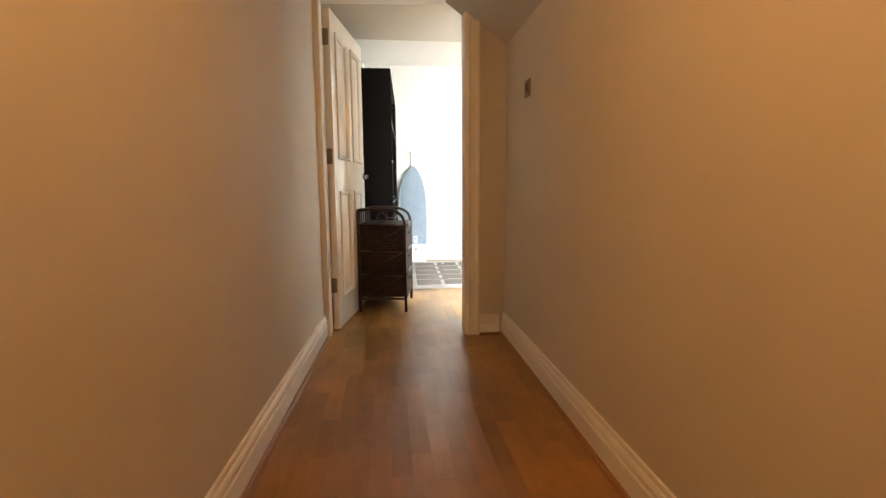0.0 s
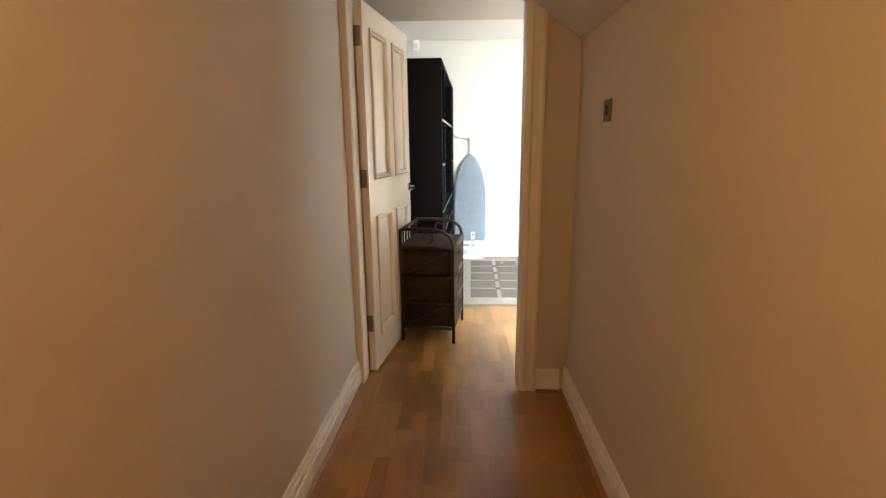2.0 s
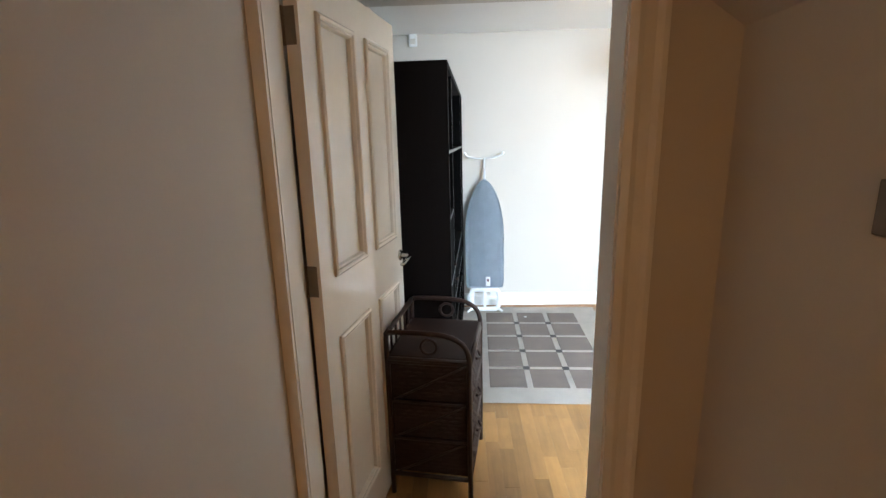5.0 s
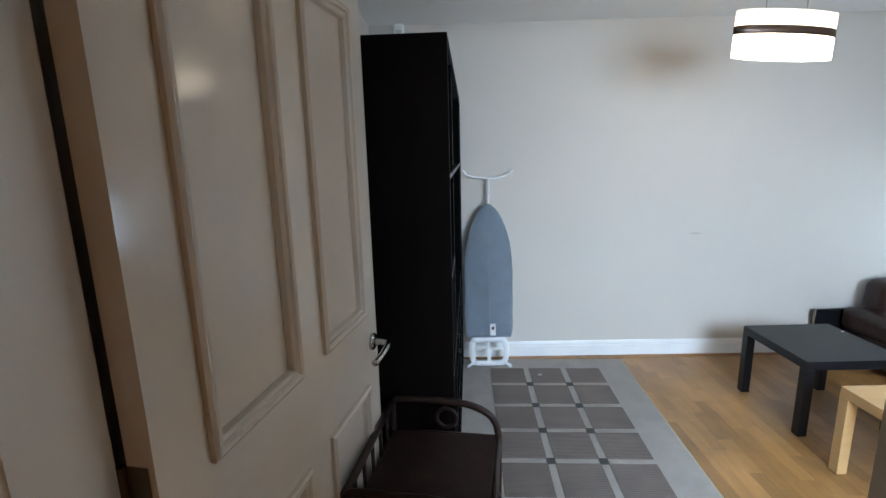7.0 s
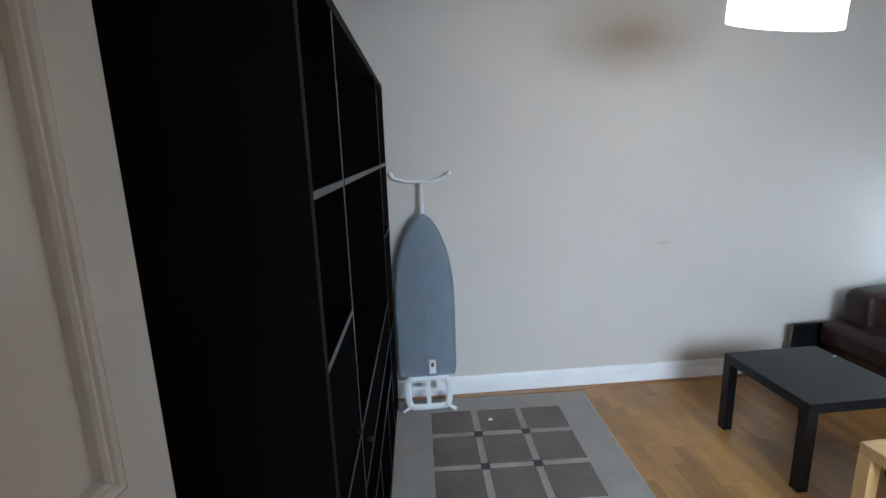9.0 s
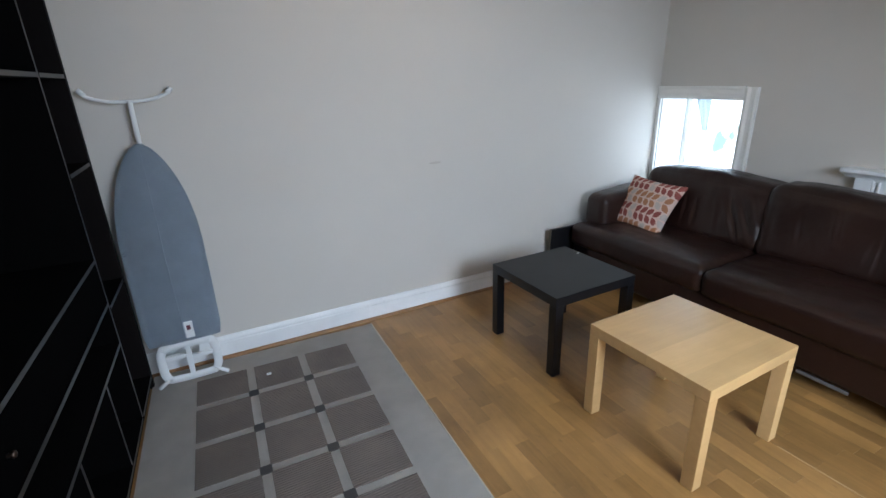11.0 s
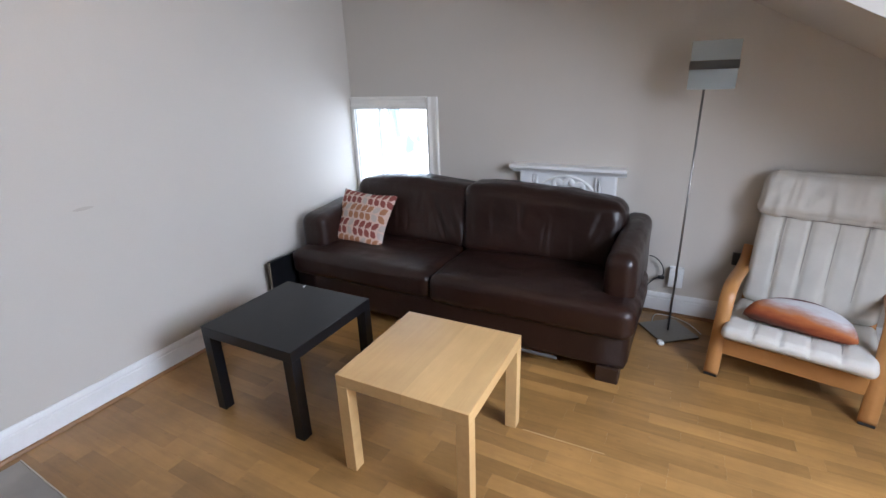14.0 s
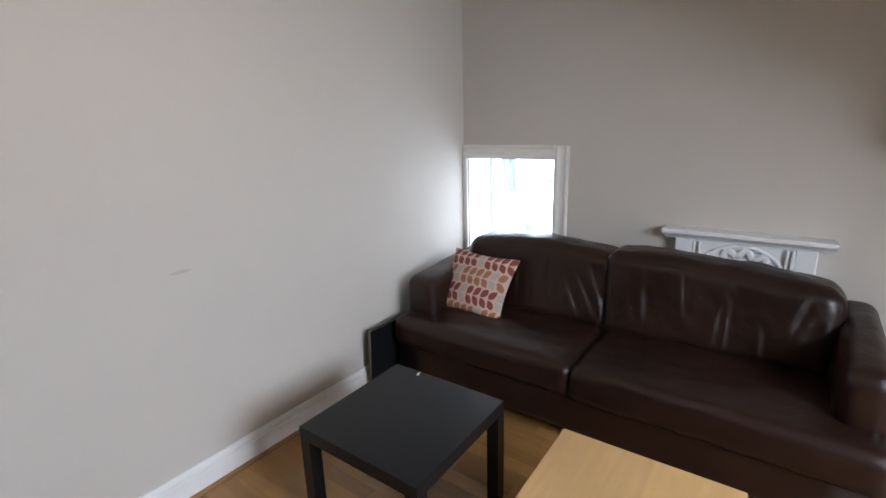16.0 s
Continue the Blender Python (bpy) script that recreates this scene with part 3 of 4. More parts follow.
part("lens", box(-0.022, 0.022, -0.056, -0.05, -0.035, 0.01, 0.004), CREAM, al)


def landing_light():
    top = HS(-0.01)
    l = thing("ceiling_light", pose(-0.12, 0.05, top), "bare warm bulb hanging on a short white flex", "ceiling light")
    part("ceiling_rose", lathe([(0.0, -0.001), (0.045, -0.001), (0.045, -0.012), (0.03, -0.026), (0.0, -0.028)], 28), WHITE, l, "", True)
    part("flex", tube([(0, 0, -0.024), (0, 0, -0.32)], 0.0035, 8, up=Vector((0, 1, 0))), PLASTW, l)
    part("lamp_holder", lathe([(0.0, -0.31), (0.014, -0.31), (0.019, -0.33), (0.019, -0.365), (0.0, -0.366)], 18), PLASTW, l, "", True)
    part("bulb", lathe([(0.0, -0.366), (0.014, -0.37), (0.018, -0.39), (0.032, -0.42), (0.03, -0.448), (0.0, -0.465)], 20), glow("warm_bulb", (1.0, 0.62, 0.3), 4.0), l, "", True).visible_shadow = False


landing_light()


# ---- tall shelving unit ----
def shelving():
    L, D, H, T = 1.90, 0.37, 1.955, 0.028
    s = thing("shelving_unit", pose(0.037, 3.80, 0, 0, 0, -2.2), "tall black-brown shelving unit with open compartments", "shelving unit")
    # x from -D (wall) to 0 (front), y along
    for y in (0, L - T):
        part("side_panel", box(-D, 0, y, y + T, 0, H, 0.002), SIDE, s)
    # shade-dark board whose front face alone gets the paler sheen colour
    def board(name, *b):
        bm = box(*b, 0.0012, 1)
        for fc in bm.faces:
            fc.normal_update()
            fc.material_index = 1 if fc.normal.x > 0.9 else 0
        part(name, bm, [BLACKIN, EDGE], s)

    for y in (0.366, 1.514):
        board("divider", -D + 0.008, -0.002, y + 0.002, y + 0.020, 0.07, H - T)
    part("top_panel", box(-D, 0.0, T, L - T, H - T, H, 0.002), SIDE, s)
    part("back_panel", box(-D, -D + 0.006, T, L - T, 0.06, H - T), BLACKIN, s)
    part("plinth", box(-D + 0.02, -0.02, T, L - T, 0.0, 0.07), SIDE, s)
    a, b, c, d = T, 0.366, 1.514, L - T
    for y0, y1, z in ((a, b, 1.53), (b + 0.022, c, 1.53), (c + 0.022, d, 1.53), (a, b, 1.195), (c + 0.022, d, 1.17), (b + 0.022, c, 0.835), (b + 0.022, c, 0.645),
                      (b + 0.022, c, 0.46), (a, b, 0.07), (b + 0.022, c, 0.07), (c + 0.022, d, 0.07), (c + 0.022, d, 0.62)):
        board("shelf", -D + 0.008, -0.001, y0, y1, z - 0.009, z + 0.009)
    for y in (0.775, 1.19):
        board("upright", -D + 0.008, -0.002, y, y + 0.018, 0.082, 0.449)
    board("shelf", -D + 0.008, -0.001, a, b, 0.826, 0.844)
    for z0, z1, zk in ((0.084, 0.823, 0.0), (0.847, 1.18, 0.882)):
        door = part("door", box(-0.022, -0.004, a + 0.002, b - 0.002, z0, z1, 0.002), FRONT, s, "plain black cupboard door")
        if zk:
            part("knob", lathe([(0, 0), (0.005, 0), (0.005, 0.008), (0.009, 0.012), (0.008, 0.016), (0, 0.018)], 14), BAND, door, "", True, pose(-0.004, 0.305, zk, 0, 90, 0))
    drawer = part("drawer_front", box(-0.022, -0.004, b + 0.024, c - 0.002, 0.659, 0.822, 0.002), FRONT, s, "plain black drawer front")
    part("knob", lathe([(0, 0), (0.005, 0), (0.005, 0.008), (0.009, 0.012), (0.008, 0.016), (0, 0.018)], 14), BAND, drawer, "", True, pose(-0.004, 0.48, 0.742, 0, 90, 0))
    f = thing("box_file", pose(-0.02, 4.10, 1.5412, 0, 0, -2.2), "pale grey box file standing on the high shelf", "box file")
    part("cover", box(-0.27, -0.04, 0, 0.055, 0, 0.30, 0.003), mat("grey_card", (0.42, 0.43, 0.42), 0.7), f)
    part("label", box(-0.041, -0.0385, 0.012, 0.043, 0.14, 0.22), PLASTW, f)


shelving()


# ---- wicker storage chest ----
def wicker_chest():
    W, D, HT = 0.357, 0.452, 0.797
    c = thing("wicker_chest", pose(-0.238, 3.325, 0, 0, 0, -8.2), "dark brown wicker chest of three drawers with a hooped rail", "storage chest")
    for y in (0, D):
        hoop = smooth_path([(0, y, 0.68), (0, y, 0.765), (0.008, y, 0.789), (0.04, y, HT), (0.20, y, HT), (0.28, y, 0.784), (0.335, y, 0.750), (W, y, 0.69), (W, y, 0.60)], 6)
        part("hoop_rail", tube([(0, y, 0.002)] + hoop + [(W, y, 0.002)], 0.0115, 10, up=Vector((0, 1, 0))), CANE, c, "", True)
        ring = [(0.185 + 0.034 * math.cos(k * math.pi / 10), y, 0.738 + 0.034 * math.sin(k * math.pi / 10)) for k in range(20)]
        part("ring", tube(ring, 0.0065, 8, True, Vector((0, 1, 0))), CANE, c, "", True)
        for z in (0.105, 0.676):
            part("stretcher", tube([(0, y, z), (W, y, z)], 0.010, 8), CANE, c, "", True)
    for x in (0, W):
        for z in (0.105, 0.29, 0.475, 0.676):
            part("stretcher", tube([(x, 0, z), (x, D, z)], 0.008, 8), CANE, c, "", True)
    part("side_rail", tube([(0, 0, HT - 0.01), (0, D, HT - 0.01)], 0.0115, 10), CANE, c, "", True)
    for k in range(5):
        y = D * (k + 1) / 6
        part("spindle", tube([(0, y, 0.665), (0, y, HT - 0.012)], 0.006, 8, up=Vector((0, 1, 0))), CANE, c, "", True)
    part("top_shelf", box(0.006, W - 0.006, 0.008, D - 0.008, 0.668, 0.686, 0.004), RATTAN, c, "woven top shelf")
    for z0, z1 in ((0.118, 0.284), (0.299, 0.468), (0.483, 0.656)):
        bm = bmesh.new()
        x0, x1, y0, y1, n = 0.010, W + 0.004, 0.008, D - 0.008, 9
        # one woven skin: strands bulge in and out by turns
        rows = n * 3
        grid = []
        for i in range(rows + 1):
            z = z0 + (z1 - z0) * i / rows
            bulge = 0.0016 * math.sin(math.pi * ((i % 3) + 0.0) / 3)
            loop = []
            for (xa, ya), (xb, yb), m in (((x0, y0), (x1, y0), 14), ((x1, y0), (x1, y1), 18), ((x1, y1), (x0, y1), 14), ((x0, y1), (x0, y0), 18)):
                nx, ny = (yb - ya), -(xb - xa)
                ln = math.hypot(nx, ny)
                for k in range(m):
                    w = 0.0014 * (1 if (k + i // 3) % 2 else -1) + bulge if k else 0
                    loop.append(bm.verts.new((xa + (xb - xa) * k / m + nx / ln * w, ya + (yb - ya) * k / m + ny / ln * w, z)))
            grid.append(loop)
        for r0, r1 in zip(grid, grid[1:]):
            for k in range(len(r0)):
                bm.faces.new((r0[k], r0[(k + 1) % len(r0)], r1[(k + 1) % len(r0)], r1[k]))
        bm.faces.new(grid[0])
        dr = part("drawer", bm, RATTAN, c, "woven wicker drawer")
        rim = [(x0, y0, z1), (x1, y0, z1), (x1, y1, z1), (x0, y1, z1)]
        part("rim", tube(rim, 0.0085, 8, True), CANE, dr, "", True)
        part("brace", tube([(x0 + 0.02, y0 - 0.008, z0), (x1 - 0.02, y0 - 0.008, z1)], 0.0045, 6), CANE, dr, "", True)
        part("pull", tube(smooth_path([(x1 + 0.006, D / 2 - 0.04, z1 - 0.05), (x1 + 0.022, D / 2, z1 - 0.06), (x1 + 0.006, D / 2 + 0.04, z1 - 0.05)], 5), 0.006, 8), CANE, dr, "", True)


wicker_chest()


# ---- rug ----
def rug():
    X0, X1, Y0r, Y1r = 0.075, 1.293, 4.055, 5.752
    r = thing("rug", pose(0.7, 4.9, 0.001, 0, 0, -1.95) @ pose(X0 - 0.7, Y0r - 4.9, 0), "grey rug with a grid of brown ribbed blocks", "rug")
    bm = bmesh.new()
    nx, ny = 18, 26
    g = [[bm.verts.new(((X1 - X0) * i / nx, (Y1r - Y0r) * j / ny, 0.006 + 0.001 * noise.noise(Vector((i * 0.5, j * 0.5, 0))) + (0.004 * noise.noise(Vector((j * 0.7, 3, 1))) if i == nx else 0))) for i in range(nx + 1)] for j in range(ny + 1)]
    for j in range(ny):
        for i in range(nx):
            bm.faces.new((g[j][i], g[j][i + 1], g[j + 1][i + 1], g[j + 1][i]))
    bmesh.ops.solidify(bm, geom=bm.faces[:], thickness=0.005)
    part("backing", bm, RUG, r, "plain grey border")
    part("bound_edge", tube([(X1 - X0, 0, 0.006), (X1 - X0, Y1r - Y0r, 0.006)], 0.004, 6), mat("pale_binding", (0.5, 0.45, 0.38), 0.9), r)
    xs = [0.286, 0.548, 0.822, 1.085]
    ys = [4.243, 4.512, 4.788, 5.066, 5.346, 5.589]
    for i in range(3):
        for j in range(5):
            gx0, gx1 = (0.019 if i else 0), (0.019 if i < 2 else 0)
            gy0, gy1 = (0.019 if j else 0), (0.019 if j < 4 else 0)
            part("block", box(xs[i] + gx0 - X0, xs[i + 1] - gx1 - X0, ys[j] + gy0 - Y0r, ys[j + 1] - gy1 - Y0r, 0.004, 0.0088, 0.001, 1), RUGTILE, r)
    for x in xs[1:3]:
        for y in ys[1:5]:
            part("knot", box(x - 0.024 - X0, x + 0.024 - X0, y - 0.024 - Y0r, y + 0.024 - Y0r, 0.004, 0.0092, 0.001, 1), RUGDARK, r)
    cr = thing("crumb", pose(0.655, 5.475, 0.0118), "small white scrap lying on the rug", "scrap")
    part("flake", soft(0.025, 0.016, 0.008, 0.003, 0.001, 3, 0.002), PLASTW, cr, "", True)


rug()


# ---- ironing board ----
def ironing_board():
    b = thing("ironing_board", pose(0.302, 5.628, 0, -4.2, 0, 0), "folded ironing board with a blue-grey cover leaning on the wall", "ironing board")
    half = lambda z: 0.176 if z < 0.72 else 0.176 * max(1 - ((z - 0.72) / 0.522) ** 2.1, 0) ** 0.62
    zs = [0.245 + (1.240 - 0.245) * (k / 40) for k in range(41)]
    bm = bmesh.new()
    rows = []
    for z in zs:
        w = max(half(z), 0.012)
        w *= min(1, 0.93 + (z - 0.245) * 1.2)
        rows.append([bm.verts.new((w * u, -0.022 + 0.012 * abs(u) ** 3 + (0.0015 if abs(u) < 0.05 else 0) + 0.003 * noise.noise(Vector((u * 3, z * 9, 0))), z)) for u in (-1, -0.8, -0.5, -0.2, 0, 0.2, 0.5, 0.8, 1)])
    for r0, r1 in zip(rows, rows[1:]):
        for i in range(8):
            bm.faces.new((r0[i], r0[i + 1], r1[i + 1], r1[i]))
    bmesh.ops.solidify(bm, geom=bm.faces[:], thickness=-0.024)
    part("padded_cover", bm, BOARDC, b, "blue-grey cotton cover", True)
    part("seam", tube([(0.004, -0.0225, 0.27), (-0.002, -0.0232, 0.7), (0.0, -0.0225, 1.2)], 0.0022, 5, up=Vector((0, 1, 0))), BOARDC, b)
    part("tag", box(0.008, 0.048, -0.0265, -0.0235, 0.262, 0.35, 0.001), PLASTW, b, "white care tag")
    part("tag_mark", box(0.018, 0.036, -0.028, -0.0262, 0.305, 0.33, 0.001), mat("dark_red_print", (0.12, 0.03, 0.04), 0.6), b)
    part("leg", tube([(0.0, 0.018, 0.15), (0.003, 0.018, 1.425)], 0.0115, 10, up=Vector((0, 1, 0))), PLASTW, b, "white tube leg", True)
    horn = smooth_path([(-0.172, 0.012, 1.468), (-0.150, 0.012, 1.448), (-0.08, 0.014, 1.428), (0.003, 0.015, 1.425), (0.085, 0.014, 1.430), (0.152, 0.012, 1.452), (0.172, 0.012, 1.474)], 6)
    part("foot_bar", tube(horn, 0.008, 8, up=Vector((0, 1, 0))), PLASTW, b, "curved white foot bar", True)
    for sgn in (-1, 1):
        part("cap", tube([(sgn * 0.158, 0.012, 1.456), (sgn * 0.178, 0.012, 1.48)], 0.0115, 10, up=Vector((0, 1, 0))), PLASTW, b, "white rubber cap", True)
    fr = [(x, 0.0, z) for x, z in ((-0.085, 0.040), (0.085, 0.040), (0.112, 0.052), (0.126, 0.085), (0.128, 0.17), (0.117, 0.205), (0.090, 0.222), (-0.090, 0.222), (-0.117, 0.205), (-0.128, 0.17), (-0.126, 0.085), (-0.112, 0.052))]
    rest = part("iron_rest", sweep(bmesh.new(), smooth_path(fr, 4, True), [(-0.017, -0.006), (0.017, -0.006), (0.021, 0), (0.017, 0.006), (-0.017, 0.006), (-0.021, 0)], True, Vector((0, 1, 0))), PLASTW, b, "white iron rest", True)
    part("bar", box(-0.014, 0.012, -0.006, 0.006, 0.045, 0.218, 0.003), PLASTW, rest)
    part("bar", box(-0.112, -0.014, -0.004, 0.004, 0.150, 0.172, 0.003), PLASTW, rest)
    part("bar", box(0.012, 0.112, -0.004, 0.004, 0.135, 0.157, 0.003), PLASTW, rest)
    part("tray", box(0.050, 0.112, 0.006, 0.010, 0.150, 0.212, 0.002), PLASTW, rest, "pale plastic tray")
    for sgn in (-1, 1):
        part("foot", tube([(sgn * 0.115, 0.002, 0.045), (sgn * 0.165, -0.004, 0.012)], 0.011, 8, up=Vector((0, 1, 0))), PLASTW, b, "", True)


ironing_board()


# ---- drum pendant ----
def pendant():
    R, z0, z1, tilt = 0.246, 1.998, 2.195, pose(0, 0, 0, 0, 2.2, 0)
    p = thing("pendant_lamp", pose(1.587, 4.662, 1.998, 0, 0, 6), "lit white drum pendant with a dark bronze band", "pendant lamp")
    m, N, L, bs = nodes("lit_opal_glass")
    bs.inputs["Base Color"].default_value, bs.inputs["Roughness"].default_value = (0.85, 0.82, 0.74, 1), 0.3
    geo, sep, rg = N.new("ShaderNodeNewGeometry"), N.new("ShaderNodeSeparateXYZ"), N.new("ShaderNodeMapRange")
    L.new(geo.outputs["Position"], sep.inputs[0]), L.new(sep.outputs[2], rg.inputs[0])
    rg.inputs[1].default_value, rg.inputs[2].default_value = z0, z1
    rg.inputs[3].default_value, rg.inputs[4].default_value = 11.0, 2.2
    bs.inputs["Emission Color"].default_value = (1.0, 0.78, 0.50, 1)
    L.new(rg.outputs[0], bs.inputs["Emission Strength"])
    def oval(bm):
        for v in bm.verts:
            v.co.y *= 0.25
        return bm
    part("shade", oval(lathe([(R, 0.0), (R, z1 - z0), (R - 0.004, z1 - z0), (R - 0.004, 0.0), (R, 0.0)], 64)), m, p, "glowing white glass shade", True, tilt)
    part("diffuser", oval(lathe([(0.0, 0.006), (R - 0.006, 0.006), (R - 0.006, 0.011), (0.0, 0.011)], 48)), SHADE, p, "glowing white diffuser", True, tilt)
    part("band", oval(lathe([(R + 0.001, 0.094), (R + 0.004, 0.095), (R + 0.004, 0.130), (R + 0.001, 0.131), (R + 0.001, 0.094)], 64)), BAND, p, "dark bronze band", True, tilt)
    for a in (-0.10, 0.10):
        x, y = a, 0.0
        part("suspension_wire", tube([(x, y, 0.17), (x, y, HC - 2.0 - 0.02)], 0.0022, 6, up=Vector((0, 1, 0))), STEEL, p)
    part("ceiling_rose", lathe([(0.0, HC - 2.001), (0.17, HC - 2.001), (0.17, HC - 2.022), (0.16, HC - 2.026), (0.0, HC - 2.026)], 36), STEEL, p, "", True)


pendant()


# ---- two low square tables ----
def low_table(m, material, label):
    t = thing("side_table", m, label, "side table", "low square tables by the sofa")
    part("tabletop", box(-0.275, 0.275, -0.275, 0.275, 0.40, 0.45, 0.002), material, t)
    for sx in (-1, 1):
        for sy in (-1, 1):
            part("leg", box(min(sx * 0.275, sx * 0.225), max(sx * 0.275, sx * 0.225), min(sy * 0.275, sy * 0.225), max(sy * 0.275, sy * 0.225), 0.001, 0.3995, 0.0015), material, t)
    return t


low_table(pose(2.219, 4.991, 0, 0, 0, 0.9), BLACK, "black lacquered square side table on the oak floor")
low_table(pose(2.196, 4.181, 0, 0, 0, 1.2), MAPLE, "pale birch veneer square side table on the oak floor")


# ---- leather sofa ----
def sofa():
    s = thing("sofa", pose(3.38, 4.615, 0), "dark brown leather two-seat sofa with worn creases", "sofa")

    # folds of a back cushion: place across, lean, height, length, depth, width
    folds = {2.2: ((0.10, 0.05, 0.62, 0.20, 0.012, 0.012), (-0.06, -0.03, 0.40, 0.17, 0.013, 0.012), (-0.10, 0.02, 0.36, 0.20, 0.014, 0.014), (0.27, 0.04, 0.45, 0.22, 0.008, 0.016),
                   (-0.36, -0.12, 0.66, 0.16, 0.012, 0.016), (-0.40, -0.22, 0.50, 0.14, 0.010, 0.016), (0.42, 0.06, 0.35, 0.3, 0.010, 0.02), (-0.24, 0.05, 0.25, 0.15, 0.008, 0.014)),
             7.7: ((0.07, 0.02, 0.42, 0.20, 0.012, 0.012), (0.00, 0.03, 0.36, 0.17, 0.010, 0.012), (-0.17, 0.06, 0.36, 0.2, 0.011, 0.014), (-0.28, 0.22, 0.30, 0.22, 0.016, 0.017),
                   (-0.34, 0.26, 0.42, 0.24, 0.016, 0.017), (-0.39, 0.20, 0.56, 0.2, 0.014, 0.016), (0.20, -0.05, 0.5, 0.2, 0.008, 0.014), (-0.10, -0.04, 0.66, 0.14, 0.007, 0.014))}

    def back_shape(seed, tall):
        def f(c):
            k = max(c.z, 0) / 0.42
            crease = (0.011 * noise.noise(Vector((c.y * 7 + c.z * 3 + seed, c.z * 4.5, seed))) + 0.005 * noise.noise(Vector((c.y * 24 - c.z * 9, c.z * 9, seed)))) * k * (1.25 - k) * 1.8
            if c.x < 0:
                for y0, lean, kc, ln, dp, w in folds[seed]:
                    u = (c.y - y0 - lean * (k - kc)) / w
                    crease += 0.65 * dp * (math.exp(-u * u) - 0.6 * math.exp(-((u - 1.7) ** 2))) * math.exp(-((k - kc) / ln) ** 2)
            sag = (0.030 * c.y / 0.45 if seed < 3 else -0.012 * (c.y / 0.45) ** 2) * k
            end = 0.05 * max(-c.y / 0.45 - 0.72, 0) * k if seed > 3 else -0.03 * max(c.y / 0.45 - 0.6, 0)
            return Vector((c.x + 0.10 * k + crease + end, c.y, c.z * tall + sag + 0.006 * noise.noise(Vector((c.y * 9, seed, 0))) * k))
        return f

    part("base", soft(0.85, 2.16, 0.22, 0.03, 0, 10), LEATHER, s, "leather-covered base rail", True, pose(-0.01, -0.005, 0.075))
    part("back_frame", soft(0.16, 2.04, 0.57, 0.05, 0, 12, 0.003), LEATHER, s, "", True, pose(0.345, 0, 0.10))
    for y, w, sd in ((-0.540, 1.125, 1.3), (0.552, 1.085, 5.1)):
        part("seat_cushion", soft(0.64, w, 0.175, 0.056, 0.022, 40, 0.006, sd), LEATHER, s, "creased leather seat cushion", True, pose(-0.145 if y < 0 else -0.135, y, 0.250))
    for y, w, sd, tl in ((-0.448, 0.985, 2.2, 1.0), (0.465, 0.92, 7.7, 1.03)):
        part("back_cushion", soft(0.24, w, 0.40, 0.062, 0.030, 84, 0.007, sd, back_shape(sd, tl)), LEATHER, s, "plump creased leather back cushion", True, pose(0.145, y, 0.405))

    def arm_shape(c):
        k = (c.x + 0.36) / 0.72
        return Vector((c.x, c.y * (1 - 0.12 * max(c.z - 0.3, 0)), c.z + (0.035 * k * (1 if c.z > 0.3 else 0)) - 0.015 * (1 - k) * (c.z > 0.4)))

    for y, w in ((-1.000, 0.155), (0.992, 0.21)):
        part("arm", soft(0.73, w, 0.555, 0.058, 0.010, 26, 0.003, y, arm_shape), LEATHER, s, "padded leather arm", True, pose(0.04, y, 0.095))
    for x in (-0.385, 0.36):
        for y in (-1.0, 0.99):
            part("foot", box(x - 0.055, x + 0.055, y - 0.055, y + 0.055, 0.0, 0.085, 0.006), DARKFOOT, s, "dark wooden block foot")
    part("bed_frame_bar", box(-0.439, -0.430, -0.745, -0.53, 0.064, 0.080, 0.002), mat("grey_enamel", (0.11, 0.105, 0.10), 0.45), s, "grey enamelled bar of the folded bed frame")
    # seams along the seat fronts
    for y in (-0.542, 0.542):
        path = [(-0.425, y - 0.47, 0.30), (-0.447, y, 0.295), (-0.425, y + 0.47, 0.30)]
        part("seam", tube(smooth_path(path, 8), 0.003, 6), LEATHER, s, "", True)


sofa()


